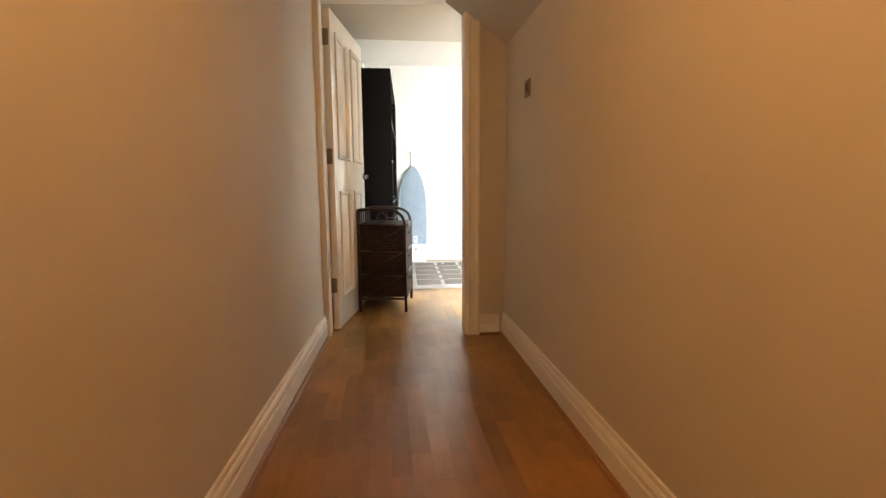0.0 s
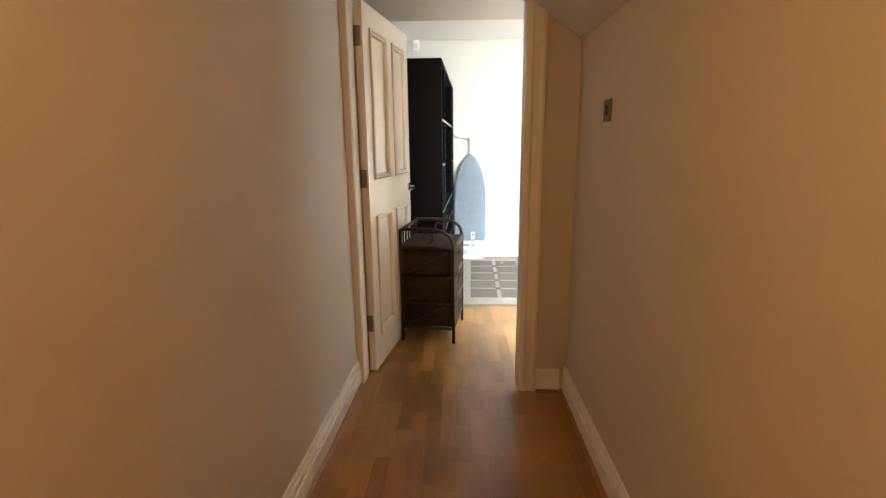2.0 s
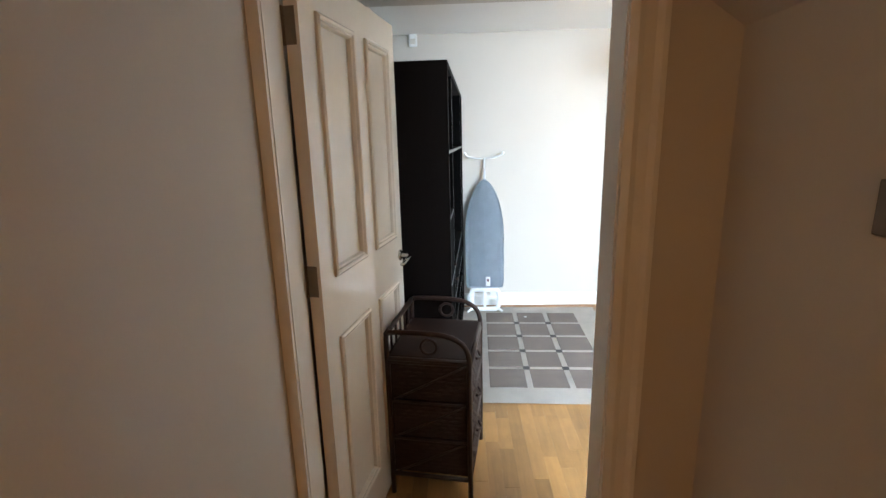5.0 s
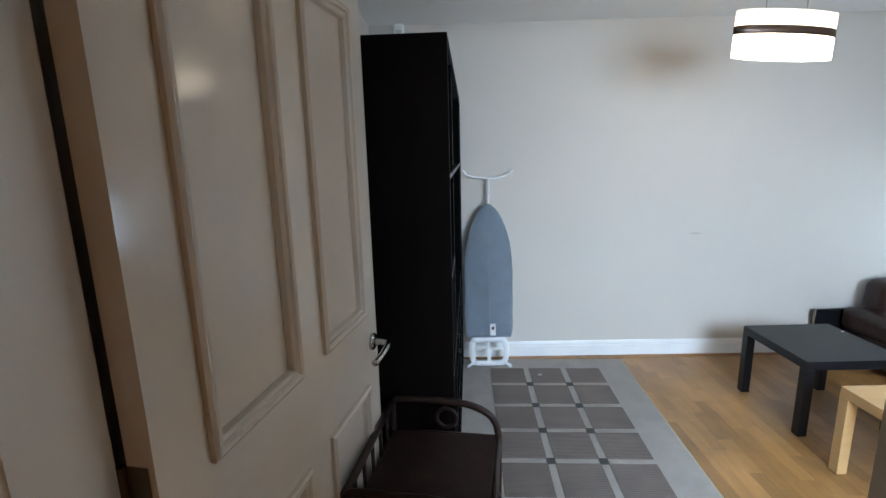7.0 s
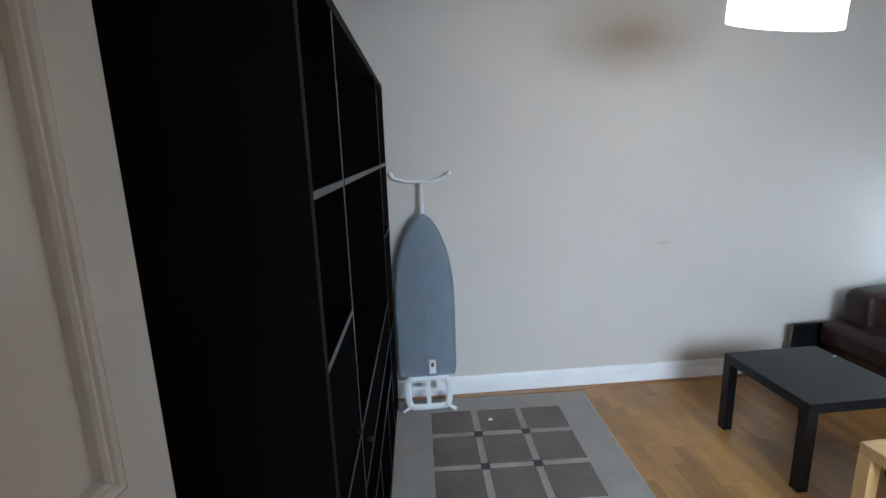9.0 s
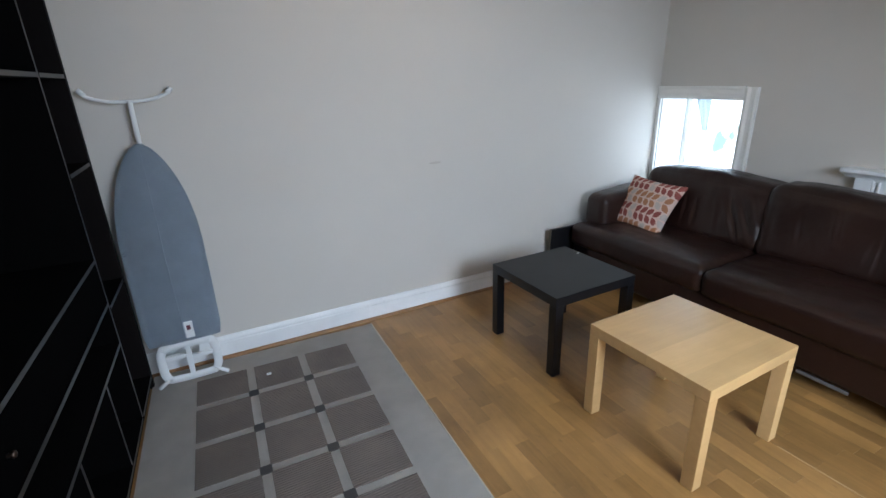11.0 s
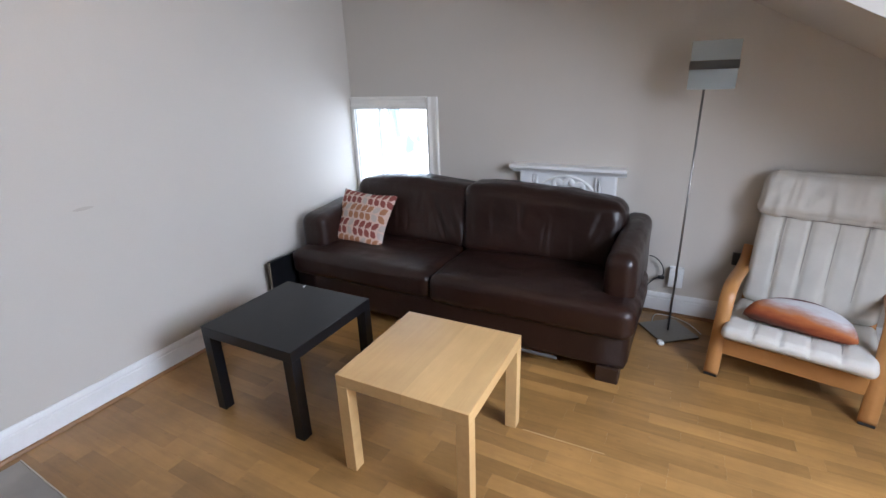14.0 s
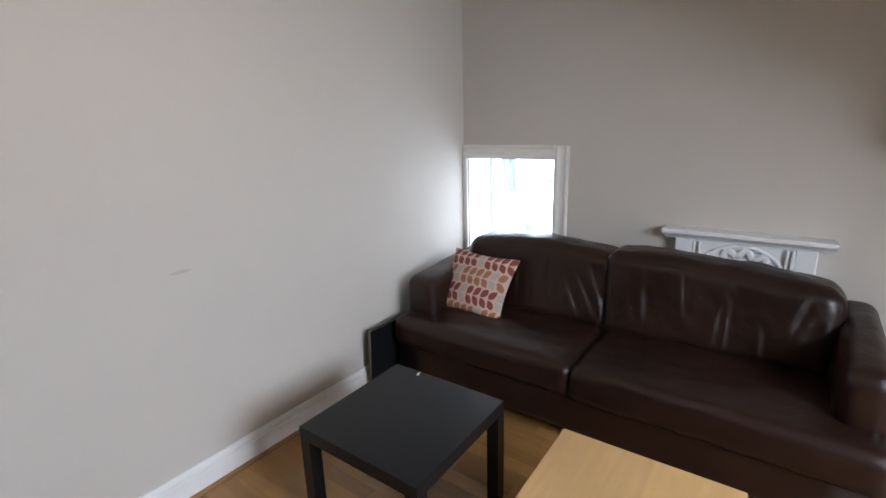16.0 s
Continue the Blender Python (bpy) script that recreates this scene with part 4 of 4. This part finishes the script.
def leaf_cushion():
    c = thing("scatter_cushion", pose(3.195, 5.368, 0.421, 0, 35, 0) @ pose(0, 0, 0, 2.5, 0, 0), "cream cushion printed with red and orange leaves on the sofa", "cushion")
    S, cols, rws = 0.455, 9.5, 7
    bm = soft(0.12, S, S, 0.016, 0.0, 84, 0.0015, 3.0)
    for v in bm.verts:
        u, w = v.co.y / (S / 2), (v.co.z - S / 2) / (S / 2)
        v.co.x *= 0.12 + 0.95 * max(1 - u * u, 0) ** 0.5 * max(1 - w * w, 0) ** 0.5
        v.co.y *= 1 - 0.10 * (1 - w * w)
        v.co.z = (S / 2 + (v.co.z - S / 2) * (1 - 0.10 * (1 - u * u))) * 0.86
    bm.faces.ensure_lookup_table()
    for fc in bm.faces:
        p = fc.calc_center_median()
        a, b = (p.y / S + 0.5) * cols, (1 - p.z / (0.86 * S)) * rws
        j = int(b)
        a += 0.5 * (j // 2 % 2)
        i = int(a)
        u, w = 2 * (a - i) - 1, 2 * (b - j) - 1
        sl = 1 if j % 2 else -1
        inside = abs(u + sl * w) < 1.02 * (1 - ((u - sl * w) / 1.75) ** 2)
        grey = (i + 2 * (j // 2)) % 5 == 4
        fc.material_index = 0 if not inside else 3 if grey else (2 if (j // 2) % 2 else 1)
    mats = [mat("cream_pink_cotton", (0.60, 0.43, 0.35), 0.9, fine=300, bump=0.3), mat("red_print", (0.24, 0.06, 0.048), 0.9, var=0.2), mat("orange_print", (0.37, 0.16, 0.08), 0.9, var=0.2), mat("grey_print", (0.45, 0.38, 0.34), 0.9)]
    part("cover", bm, mats, c, "", True)


leaf_cushion()


# board leaning between the sofa and the wall
bd = thing("loose_board", pose(2.762, 5.752, 0.001, 3.0, 0, 0), "black board with a pale sawn edge leaning on the wall", "board")
part("face", box(0.004, 0.42, -0.009, 0.009, 0, 0.385, 0.001), BLACK, bd)
part("sawn_edge", box(0.0, 0.004, -0.009, 0.009, 0, 0.385), mat("chipboard_edge", (0.14, 0.11, 0.08), 0.8, var=0.3, fine=300), bd, "pale chipboard edge")


# ---- fireplace ----
def fireplace():
    f = thing("fireplace", pose(XW - 0.001, 4.085, 0), "white painted cast-iron fireplace with a carved arch behind the sofa", "fireplace")
    b = 0.31
    sh = [(-0.095, 0.900), (-0.100, 0.905), (-0.100, 0.922), (-0.096, 0.926), (0, 0.926), (0, 0.872), (-0.055, 0.872), (-0.06, 0.884), (-0.075, 0.89), (-0.08, 0.9)]
    bm = bmesh.new()
    e0, e1 = [bm.verts.new((x, -0.372 + (0 if x < -0.07 else 0.01), z)) for x, z in sh], [bm.verts.new((x, 0.372 - (0 if x < -0.07 else 0.01), z)) for x, z in sh]
    for i in range(len(sh)):
        j = (i + 1) % len(sh)
        bm.faces.new((e0[i], e0[j], e1[j], e1[i]))
    bm.faces.new(e0), bm.faces.new(e1[::-1])
    part("mantelshelf", bm, SKIRT, f, "moulded white mantelshelf")
    part("surround", box(-0.045, 0, -b, b, 0, 0.873, 0.004), SKIRT, f)
    for y in (-b + 0.045, b - 0.045):
        part("pilaster", box(-0.058, -0.044, y - 0.042, y + 0.042, 0, 0.87, 0.005), SKIRT, f)
        for k in (-1, 1):
            part("reed", tube([(-0.056, y + (0.062 if y < 0 else -0.062) + k * 0.012, 0.1), (-0.056, y + (0.062 if y < 0 else -0.062) + k * 0.012, 0.86)], 0.007, 8, up=Vector((0, 1, 0))), SKIRT, f, "", True)
    arc = lambda r: [(-0.047, r * math.cos(k * math.pi / 24), 0.635 + r * math.sin(k * math.pi / 24)) for k in range(25)]
    part("arch_moulding", tube(arc(0.222), 0.010, 8, up=Vector((1, 0, 0))), SKIRT, f, "", True)
    part("arch_moulding", tube(arc(0.150), 0.007, 8, up=Vector((1, 0, 0))), SKIRT, f, "", True)
    for k in range(15):
        a = math.pi * (k + 0.5) / 15
        r = 0.186
        leaf = soft(0.026, 0.030, 0.062, 0.008, 0.004, 5)
        part("carved_leaf", leaf, SKIRT, f, "", True, Matrix.Translation((-0.046, r * math.cos(a), 0.635 + r * math.sin(a))) @ Matrix.Rotation(a - math.pi / 2 + (0.75 if k % 2 else -0.75), 4, "X") @ Matrix.Translation((0, 0, -0.027)))


fireplace()


# ---- floor lamp ----
def floor_lamp():
    cx, cy = -0.017, -0.022
    l = thing("floor_lamp", pose(3.615, 3.372, 0, 0, 0, 38), "steel floor lamp with a curved frosted glass shade", "floor lamp")
    part("base", box(-0.12, 0.12, -0.12, 0.12, 0.001, 0.011, 0.003), mat("worn_steel_plate", (0.30, 0.285, 0.26), 0.42, metal=1.0, var=0.15), l, "square worn steel base plate")
    part("pole", tube([(0, 0, 0.01), (0.0, 0, 1.42)], 0.0055, 12, up=Vector((0, 1, 0))), NICKEL, l, "", True)
    hd = part("lamp_holder", lathe([(0.0, 1.40), (0.018, 1.40), (0.02, 1.44), (0.014, 1.47), (0.0, 1.475)], 16), STEEL, l, "", True)
    # curved sheet of glass in front of the holder, turned back to the room
    bm = bmesh.new()
    R, n = 0.15, 20
    turn = radians(180 - 38)
    rows = [[bm.verts.new((cx + R * math.cos(turn + a) + 0.085 * math.cos(turn + math.pi), cy + R * math.sin(turn + a) + 0.085 * math.sin(turn + math.pi), z)) for a in [(-0.78 + 1.56 * k / n) for k in range(n + 1)]] for z in (1.385, 1.608)]
    for k in range(n):
        bm.faces.new((rows[0][k], rows[0][k + 1], rows[1][k + 1], rows[1][k]))
    bmesh.ops.solidify(bm, geom=bm.faces[:], thickness=0.005)
    part("shade", bm, FROST, l, "curved frosted glass sheet", True)
    bm = bmesh.new()
    R2 = R + 0.006
    rows = [[bm.verts.new((cx + R2 * math.cos(turn + a) + 0.085 * math.cos(turn + math.pi), cy + R2 * math.sin(turn + a) + 0.085 * math.sin(turn + math.pi), z)) for a in [(-0.77 + 1.54 * k / n) for k in range(n + 1)]] for z in (1.478, 1.518)]
    for k in range(n):
        bm.faces.new((rows[0][k], rows[0][k + 1], rows[1][k + 1], rows[1][k]))
    bmesh.ops.solidify(bm, geom=bm.faces[:], thickness=0.002)
    part("band", bm, mat("satin_steel_band", (0.42, 0.40, 0.37), 0.5, metal=0.7, var=0.15), l, "satin steel band", True)
    cable = smooth_path([(0.13, 0.02, 0.006), (0.2, -0.05, 0.005), (0.16, -0.12, 0.005), (0.05, -0.17, 0.005), (-0.08, -0.16, 0.005)], 8)
    part("flex", tube(cable, 0.003, 6), PLASTW, l, "", True)
    cord = smooth_path([(0.178, -0.139, 0.205), (0.180, -0.140, 0.13), (0.172, -0.136, 0.05), (0.150, -0.115, 0.006), (0.118, -0.07, 0.006)], 8)
    part("cord", tube(cord, 0.003, 6), PLASTB, l, "thin dark cord to the socket", True)


floor_lamp()
pl = thing("plug", pose(3.44, 3.40, 0.001, 0, 0, 30), "white plug lying on the floor by the lamp", "plug")
part("body", soft(0.038, 0.032, 0.024, 0.008, 0.002, 6), PLASTW, pl, "", True)

cb = thing("power_cable", pose(3.82, 3.45, 0.0), "black power cable looping from behind the sofa", "cable")
part("flex", tube(smooth_path([(-0.02, 0.085, 0.40), (0.0, 0.05, 0.385), (0.012, 0.01, 0.34), (0.012, -0.005, 0.28), (0.005, 0.02, 0.255), (-0.005, 0.05, 0.235), (-0.02, 0.09, 0.17), (-0.03, 0.13, 0.006)], 8), 0.0035, 6), PLASTB, cb, "", True)
part("connector", soft(0.02, 0.04, 0.022, 0.006, 0, 4), PLASTB, cb, "", True, pose(0.008, 0.005, 0.245))


# ---- bentwood armchair ----
def armchair():
    a = thing("armchair", pose(3.175, 2.85, 0, 0, 0, 77.6), "bent birch armchair with a quilted cream cushion", "armchair")
    # local: y forward, x across
    slab = [(-0.031, -0.011), (0.031, -0.011), (0.034, 0.0), (0.031, 0.011), (-0.031, 0.011), (-0.034, 0.0)]
    for sx in (-0.305, 0.305):
        path = smooth_path([(sx, 0.0, 0.012), (sx, -0.035, 0.20), (sx, -0.065, 0.335), (sx, -0.10, 0.415), (sx, -0.17, 0.450), (sx, -0.28, 0.453), (sx, -0.42, 0.445), (sx, -0.54, 0.47), (sx, -0.60, 0.53)], 7)
        part("arm_and_leg", sweep(bmesh.new(), path, [(v, u) for u, v in slab], up=Vector((1, 0, 0))), BENT, a, "bent birch arm and front leg", True)
        part("foot_pad", box(sx - 0.03, sx + 0.03, -0.012, 0.014, 0.0, 0.013, 0.003), PLASTB, a)
        part("rear_leg", sweep(bmesh.new(), smooth_path([(sx * 0.9, -0.05, 0.24), (sx * 0.9, -0.30, 0.22), (sx * 0.9, -0.50, 0.14), (sx * 0.9, -0.60, 0.012)], 6), [(u * 0.7, v) for u, v in slab]), BENT, a, "", True)
        part("back_rail", sweep(bmesh.new(), smooth_path([(sx * 0.86, -0.04, 0.262), (sx * 0.86, -0.25, 0.235), (sx * 0.86, -0.40, 0.25), (sx * 0.86, -0.48, 0.42), (sx * 0.86, -0.56, 0.65), (sx * 0.86, -0.635, 0.90)], 7), [(u * 0.6, v) for u, v in slab]), BENT, a, "", True)
    part("front_bar", box(-0.275, 0.275, -0.040, -0.016, 0.128, 0.212, 0.004), BENT, a, "birch rail under the seat")
    part("rear_bar", box(-0.27, 0.27, -0.60, -0.58, 0.06, 0.11, 0.004), BENT, a)
    for k in range(4):
        part("back_slat", box(-0.26, 0.26, -0.008, 0.008, -0.02, 0.02, 0.003), BENT, a, "", False, pose(0, -0.50 - 0.038 * k, 0.45 + 0.13 * k, -17, 0, 0))

    def quilt(nx, seams, depth):
        def f(c):
            d = 0
            for s0 in seams:
                d = max(d, math.exp(-((c.x - s0) / 0.013) ** 2))
            return Vector((c.x, c.y, c.z - depth * d if c.z > 0.03 else c.z))
        return f

    def fluff(c):
        w = 0.014 * noise.noise(Vector((c.x * 26, c.y * 5, 3))) + 0.006 * noise.noise(Vector((c.x * 60, c.y * 12, 8)))
        return Vector((c.x * (1 - 0.3 * (c.y + 0.1)), c.y, c.z + (w if c.z > 0.05 else 0)))

    seams = (-0.165, -0.055, 0.055, 0.165)
    seat = part("seat_cushion", soft(0.58, 0.56, 0.066, 0.030, 0.012, 72, 0.003, 2.0, quilt(0, seams, 0.009)), CREAM, a, "quilted cream cotton seat pad", True, pose(0, -0.225, 0.226, 3, 0, 0))
    back = part("back_cushion", soft(0.56, 0.70, 0.085, 0.036, 0.014, 72, 0.003, 9.0, quilt(0, seams, 0.009)), CREAM, a, "quilted cream cotton back pad", True, pose(0, -0.5426, 0.612, 108, 0, 0) @ pose(0, 0, 0, 0, 180, 0))
    SEAM = mat("grey_stitching", (0.40, 0.37, 0.33), 0.9)
    for x in seams:
        part("seam", tube(smooth_path([(x, -0.262, 0.034), (x, -0.245, 0.056), (x, -0.12, 0.067), (x, 0.0, 0.071), (x, 0.12, 0.069), (x, 0.26, 0.054)], 5), 0.0022, 6), SEAM, seat)
        part("seam", tube(smooth_path([(x, -0.335, 0.068), (x, -0.15, 0.088), (x, 0.0, 0.093), (x, 0.14, 0.091)], 5), 0.0022, 6), SEAM, back)
    part("piping", tube([(-0.272, -0.272, 0.030), (-0.14, -0.287, 0.031), (0.0, -0.289, 0.031), (0.14, -0.287, 0.031), (0.272, -0.272, 0.030)], 0.003, 6), SEAM, seat)
    part("piping", tube([(-0.298, 0.135, 0.088), (-0.27, 0.119, 0.093), (-0.15, 0.113, 0.099), (0.0, 0.112, 0.101), (0.15, 0.113, 0.099), (0.27, 0.119, 0.093), (0.298, 0.135, 0.088)], 0.004, 6), mat("taupe_piping", (0.25, 0.225, 0.20), 0.9), back)
    part("head_pillow", soft(0.615, 0.232, 0.128, 0.055, 0.016, 56, 0.006, 4.0, fluff), CREAM, back, "cream head pillow flap", True, pose(0, 0.232, 0.010))
    return a


armchair()


def sunset_cloth():
    """Printed cloth that runs from maroon through orange and pink to pale grey."""
    m = mat("sunset_print_cloth", (0.4, 0.2, 0.1), 0.85, fine=220, bump=0.3)
    N, L, p = m.node_tree.nodes, m.node_tree.links, m.node_tree.nodes["Principled BSDF"]
    tc, sep, nz, s1, s2, ramp = (N.new("ShaderNode" + k) for k in ("TexCoord", "SeparateXYZ", "TexNoise", "Math", "Math", "ValToRGB"))
    L.new(tc.outputs["Generated"], sep.inputs[0]), L.new(tc.outputs["Generated"], nz.inputs[0])
    nz.inputs["Scale"].default_value, nz.inputs["Detail"].default_value = 5, 5
    s1.operation, s1.inputs[1].default_value = "MULTIPLY_ADD", 0.45
    L.new(nz.outputs[0], s1.inputs[0]), L.new(sep.outputs[2], s1.inputs[2])
    s2.operation, s2.inputs[1].default_value = "MULTIPLY_ADD", -0.35
    L.new(sep.outputs[0], s2.inputs[0]), L.new(s1.outputs[0], s2.inputs[2])
    cr = ramp.color_ramp
    cr.elements[0].position, cr.elements[0].color = 0.02, (0.08, 0.025, 0.015, 1)
    cr.elements[1].position, cr.elements[1].color = 0.80, (0.50, 0.49, 0.49, 1)
    for at, col in ((0.20, (0.24, 0.045, 0.012, 1)), (0.45, (0.40, 0.12, 0.03, 1)), (0.58, (0.33, 0.17, 0.12, 1)), (0.68, (0.42, 0.31, 0.29, 1))):
        cr.elements.new(at).color = col
    L.new(s2.outputs[0], ramp.inputs[0]), L.new(ramp.outputs[0], p.inputs["Base Color"])
    return m


def half_moon_cushion():
    c = thing("scatter_cushion", pose(3.24, 2.845, 0.318, 0, 0, 77.6) @ pose(0, -0.02, 0, 30, 0, -3), "orange and grey half-moon cushion on the armchair seat", "cushion")
    bm = soft(0.44, 0.115, 0.13, 0.05, 0.012, 36, 0.003, 6.0)
    for v in bm.verts:
        u = v.co.x / 0.22
        k = max(1 - abs(u) ** 2.4, 0.0) ** 0.5
        v.co.z *= 0.22 + 0.78 * k
        v.co.y *= 0.2 + 0.8 * k
    o = sunset_cloth()
    part("cover", bm, o, c, "", True)
    edge = [(0.210 * math.cos(math.pi * k / 20), 0, 0.022 + 0.122 * math.sin(math.pi * k / 20)) for k in range(21)]
    part("piping", tube(edge, 0.005, 6, up=Vector((0, 1, 0))), mat("maroon_piping", (0.10, 0.03, 0.03), 0.8), c, "maroon piping", True)


half_moon_cushion()


# ---- net curtain gathered at the corner window ----
def net_curtain():
    c = thing("net_curtain", pose(XW + 0.262, 5.60, 0.0), "thin grey-white net curtain gathered beside the small window", "curtain")
    bm = bmesh.new()
    rows = []
    for j in range(13):
        k = j / 12
        w = 0.065 * (1 - 0.65 * k)
        rows.append([bm.verts.new((0.010 * math.sin(i * 1.3) * (1 - 0.4 * k), -0.04 * k + w * (i / 12 - 0.5) * 2, WZ1 - 0.03 - 0.24 * k)) for i in range(13)])
    for a, b in zip(rows, rows[1:]):
        for i in range(12):
            bm.faces.new((a[i], a[i + 1], b[i + 1], b[i]))
    bmesh.ops.solidify(bm, geom=bm.faces[:], thickness=0.001)
    part("net", bm, mat("grey_net", (0.56, 0.58, 0.60), 0.9, var=0.1, fine=400, bump=0.2), c, "", True)
    part("rod", tube([(0.012, WY0 + 0.006 - 5.60, WZ1 - 0.022), (0.012, WY1 - 0.006 - 5.60, WZ1 - 0.022)], 0.004, 8), WHITE, c)


net_curtain()


# ---- scuffs and scraps ----
def scuff(name, x, z, w, h, c, label):
    bm = bmesh.new()
    vs = [bm.verts.new((w / 2 * math.cos(k * math.pi / 9) * (1 + 0.25 * noise.noise(Vector((k, x, 0)))), 0, h / 2 * math.sin(k * math.pi / 9) * (1 + 0.4 * noise.noise(Vector((k, 2, z)))))) for k in range(18)]
    bm.faces.new(vs)
    t = thing(name, pose(x, YF - 0.002, z), label, "mark")
    part("smudge", bm, mat("scuff_paint", c, 0.8, var=0.06), t)


# a reflection streak as a pale sliver and a chip of wood on the floor, scraps on the table and under the chair
st = thing("floor_reflection", pose(2.44, 3.70, 0.0012, 0, 0, 1), "long pale streak of reflected light laid on the oak floor", "scratch")
part("sliver", box(-0.003, 0.003, -0.17, 0.18, 0.0, 0.0006), mat("pale_reflection", (0.46, 0.30, 0.16), 0.7), st)
ch = thing("wood_chip", pose(-0.340, 2.284, 0.001, 0, 0, -55), "pale splinter of wood lying on the landing floor", "splinter")
part("sliver", soft(0.009, 0.05, 0.005, 0.002, 0.001, 4, 0.0015, 2.0), mat("raw_oak", (0.46, 0.28, 0.11), 0.7), ch, "", True)
sc = thing("paper_scrap", pose(2.47, 5.13, 0.4508, 0, 0, 20), "small white paper scrap on the black table", "scrap")
part("flake", box(-0.012, 0.012, -0.005, 0.005, 0, 0.002, 0.0008), PLASTW, sc)
sk = thing("paper_scrap", pose(3.52, 3.03, 0.001, 0, 0, 50), "crumpled white paper under the armchair", "scrap")
part("flake", soft(0.036, 0.026, 0.02, 0.007, 0.003, 5, 0.006, 8.0), PLASTW, sk, "", True)
scuff("wall_scuff", 1.86, 0.972, 0.085, 0.016, (0.50, 0.455, 0.40), "faint brown scuff mark on the plaster wall")


# ---- oak staves of the floor ----
def stave_mesh(length, width):
    g, bv = 0.0001, 0.00012
    w, l = width / 2 - g, length / 2 - g
    bm = bmesh.new()
    lo = [bm.verts.new((sx * w, sy * l, -0.012)) for sx, sy in ((-1, -1), (1, -1), (1, 1), (-1, 1))]
    mi = [bm.verts.new((sx * w, sy * l, -bv)) for sx, sy in ((-1, -1), (1, -1), (1, 1), (-1, 1))]
    hi = [bm.verts.new((sx * (w - bv), sy * (l - bv), 0)) for sx, sy in ((-1, -1), (1, -1), (1, 1), (-1, 1))]
    bm.faces.new(hi)
    for a, b in ((lo, mi), (mi, hi)):
        for i in range(4):
            bm.faces.new((a[i], a[(i + 1) % 4], b[(i + 1) % 4], b[i]))
    return finish("stave", bm, PLANK)


def lay_floor():
    rng, W, lengths = random.Random(5), 0.072, (0.28, 0.36, 0.45)
    meshes = {l: stave_mesh(l, W) for l in lengths}
    floor_ob, count = bpy.data.objects["floor"], 0
    rest = bmesh.new()
    x = -0.66 + W / 2
    while x < XW + 0.1:
        landing = x < 0.80
        y = (Y0 - 0.13 if landing else 1.53) + rng.uniform(0, 0.12)
        while y < YF:
            l = rng.choice(lengths)
            cy = y + l / 2
            y += l
            cut = y > YF + 0.15
            if cut:
                l -= y - (YF + 0.15)
                cy = YF + 0.15 - l / 2
            near = (-0.5 < x < 0.76 and -0.1 < cy < 4.3) or (1.28 < x < 2.2 and 3.1 < cy < 5.8)
            covered = 0.12 < x < 1.24 and 4.35 < cy < 5.5
            if near and not covered and not cut and count < 300:
                st = new("stave", meshes[l])
                st.location, st.parent = (x, cy, rng.uniform(-0.0004, 0.0004)), floor_ob
                count += 1
            else:
                g, bv, ww, ll = 0.0001, 0.00012, W / 2 - 0.0001, l / 2 - 0.0001
                mi = [rest.verts.new((x + sx * ww, cy + sy * ll, -bv - 0.004)) for sx, sy in ((-1, -1), (1, -1), (1, 1), (-1, 1))]
                hi = [rest.verts.new((x + sx * (ww - bv), cy + sy * (ll - bv), 0)) for sx, sy in ((-1, -1), (1, -1), (1, 1), (-1, 1))]
                rest.faces.new(hi)
                for i in range(4):
                    rest.faces.new((mi[i], mi[(i + 1) % 4], hi[(i + 1) % 4], hi[i]))
        x += W
    ob = part("staves", rest, PLANKS, floor_ob, "further oak staves of the parquet")
    tagged(ob, kind="stuff")


lay_floor()
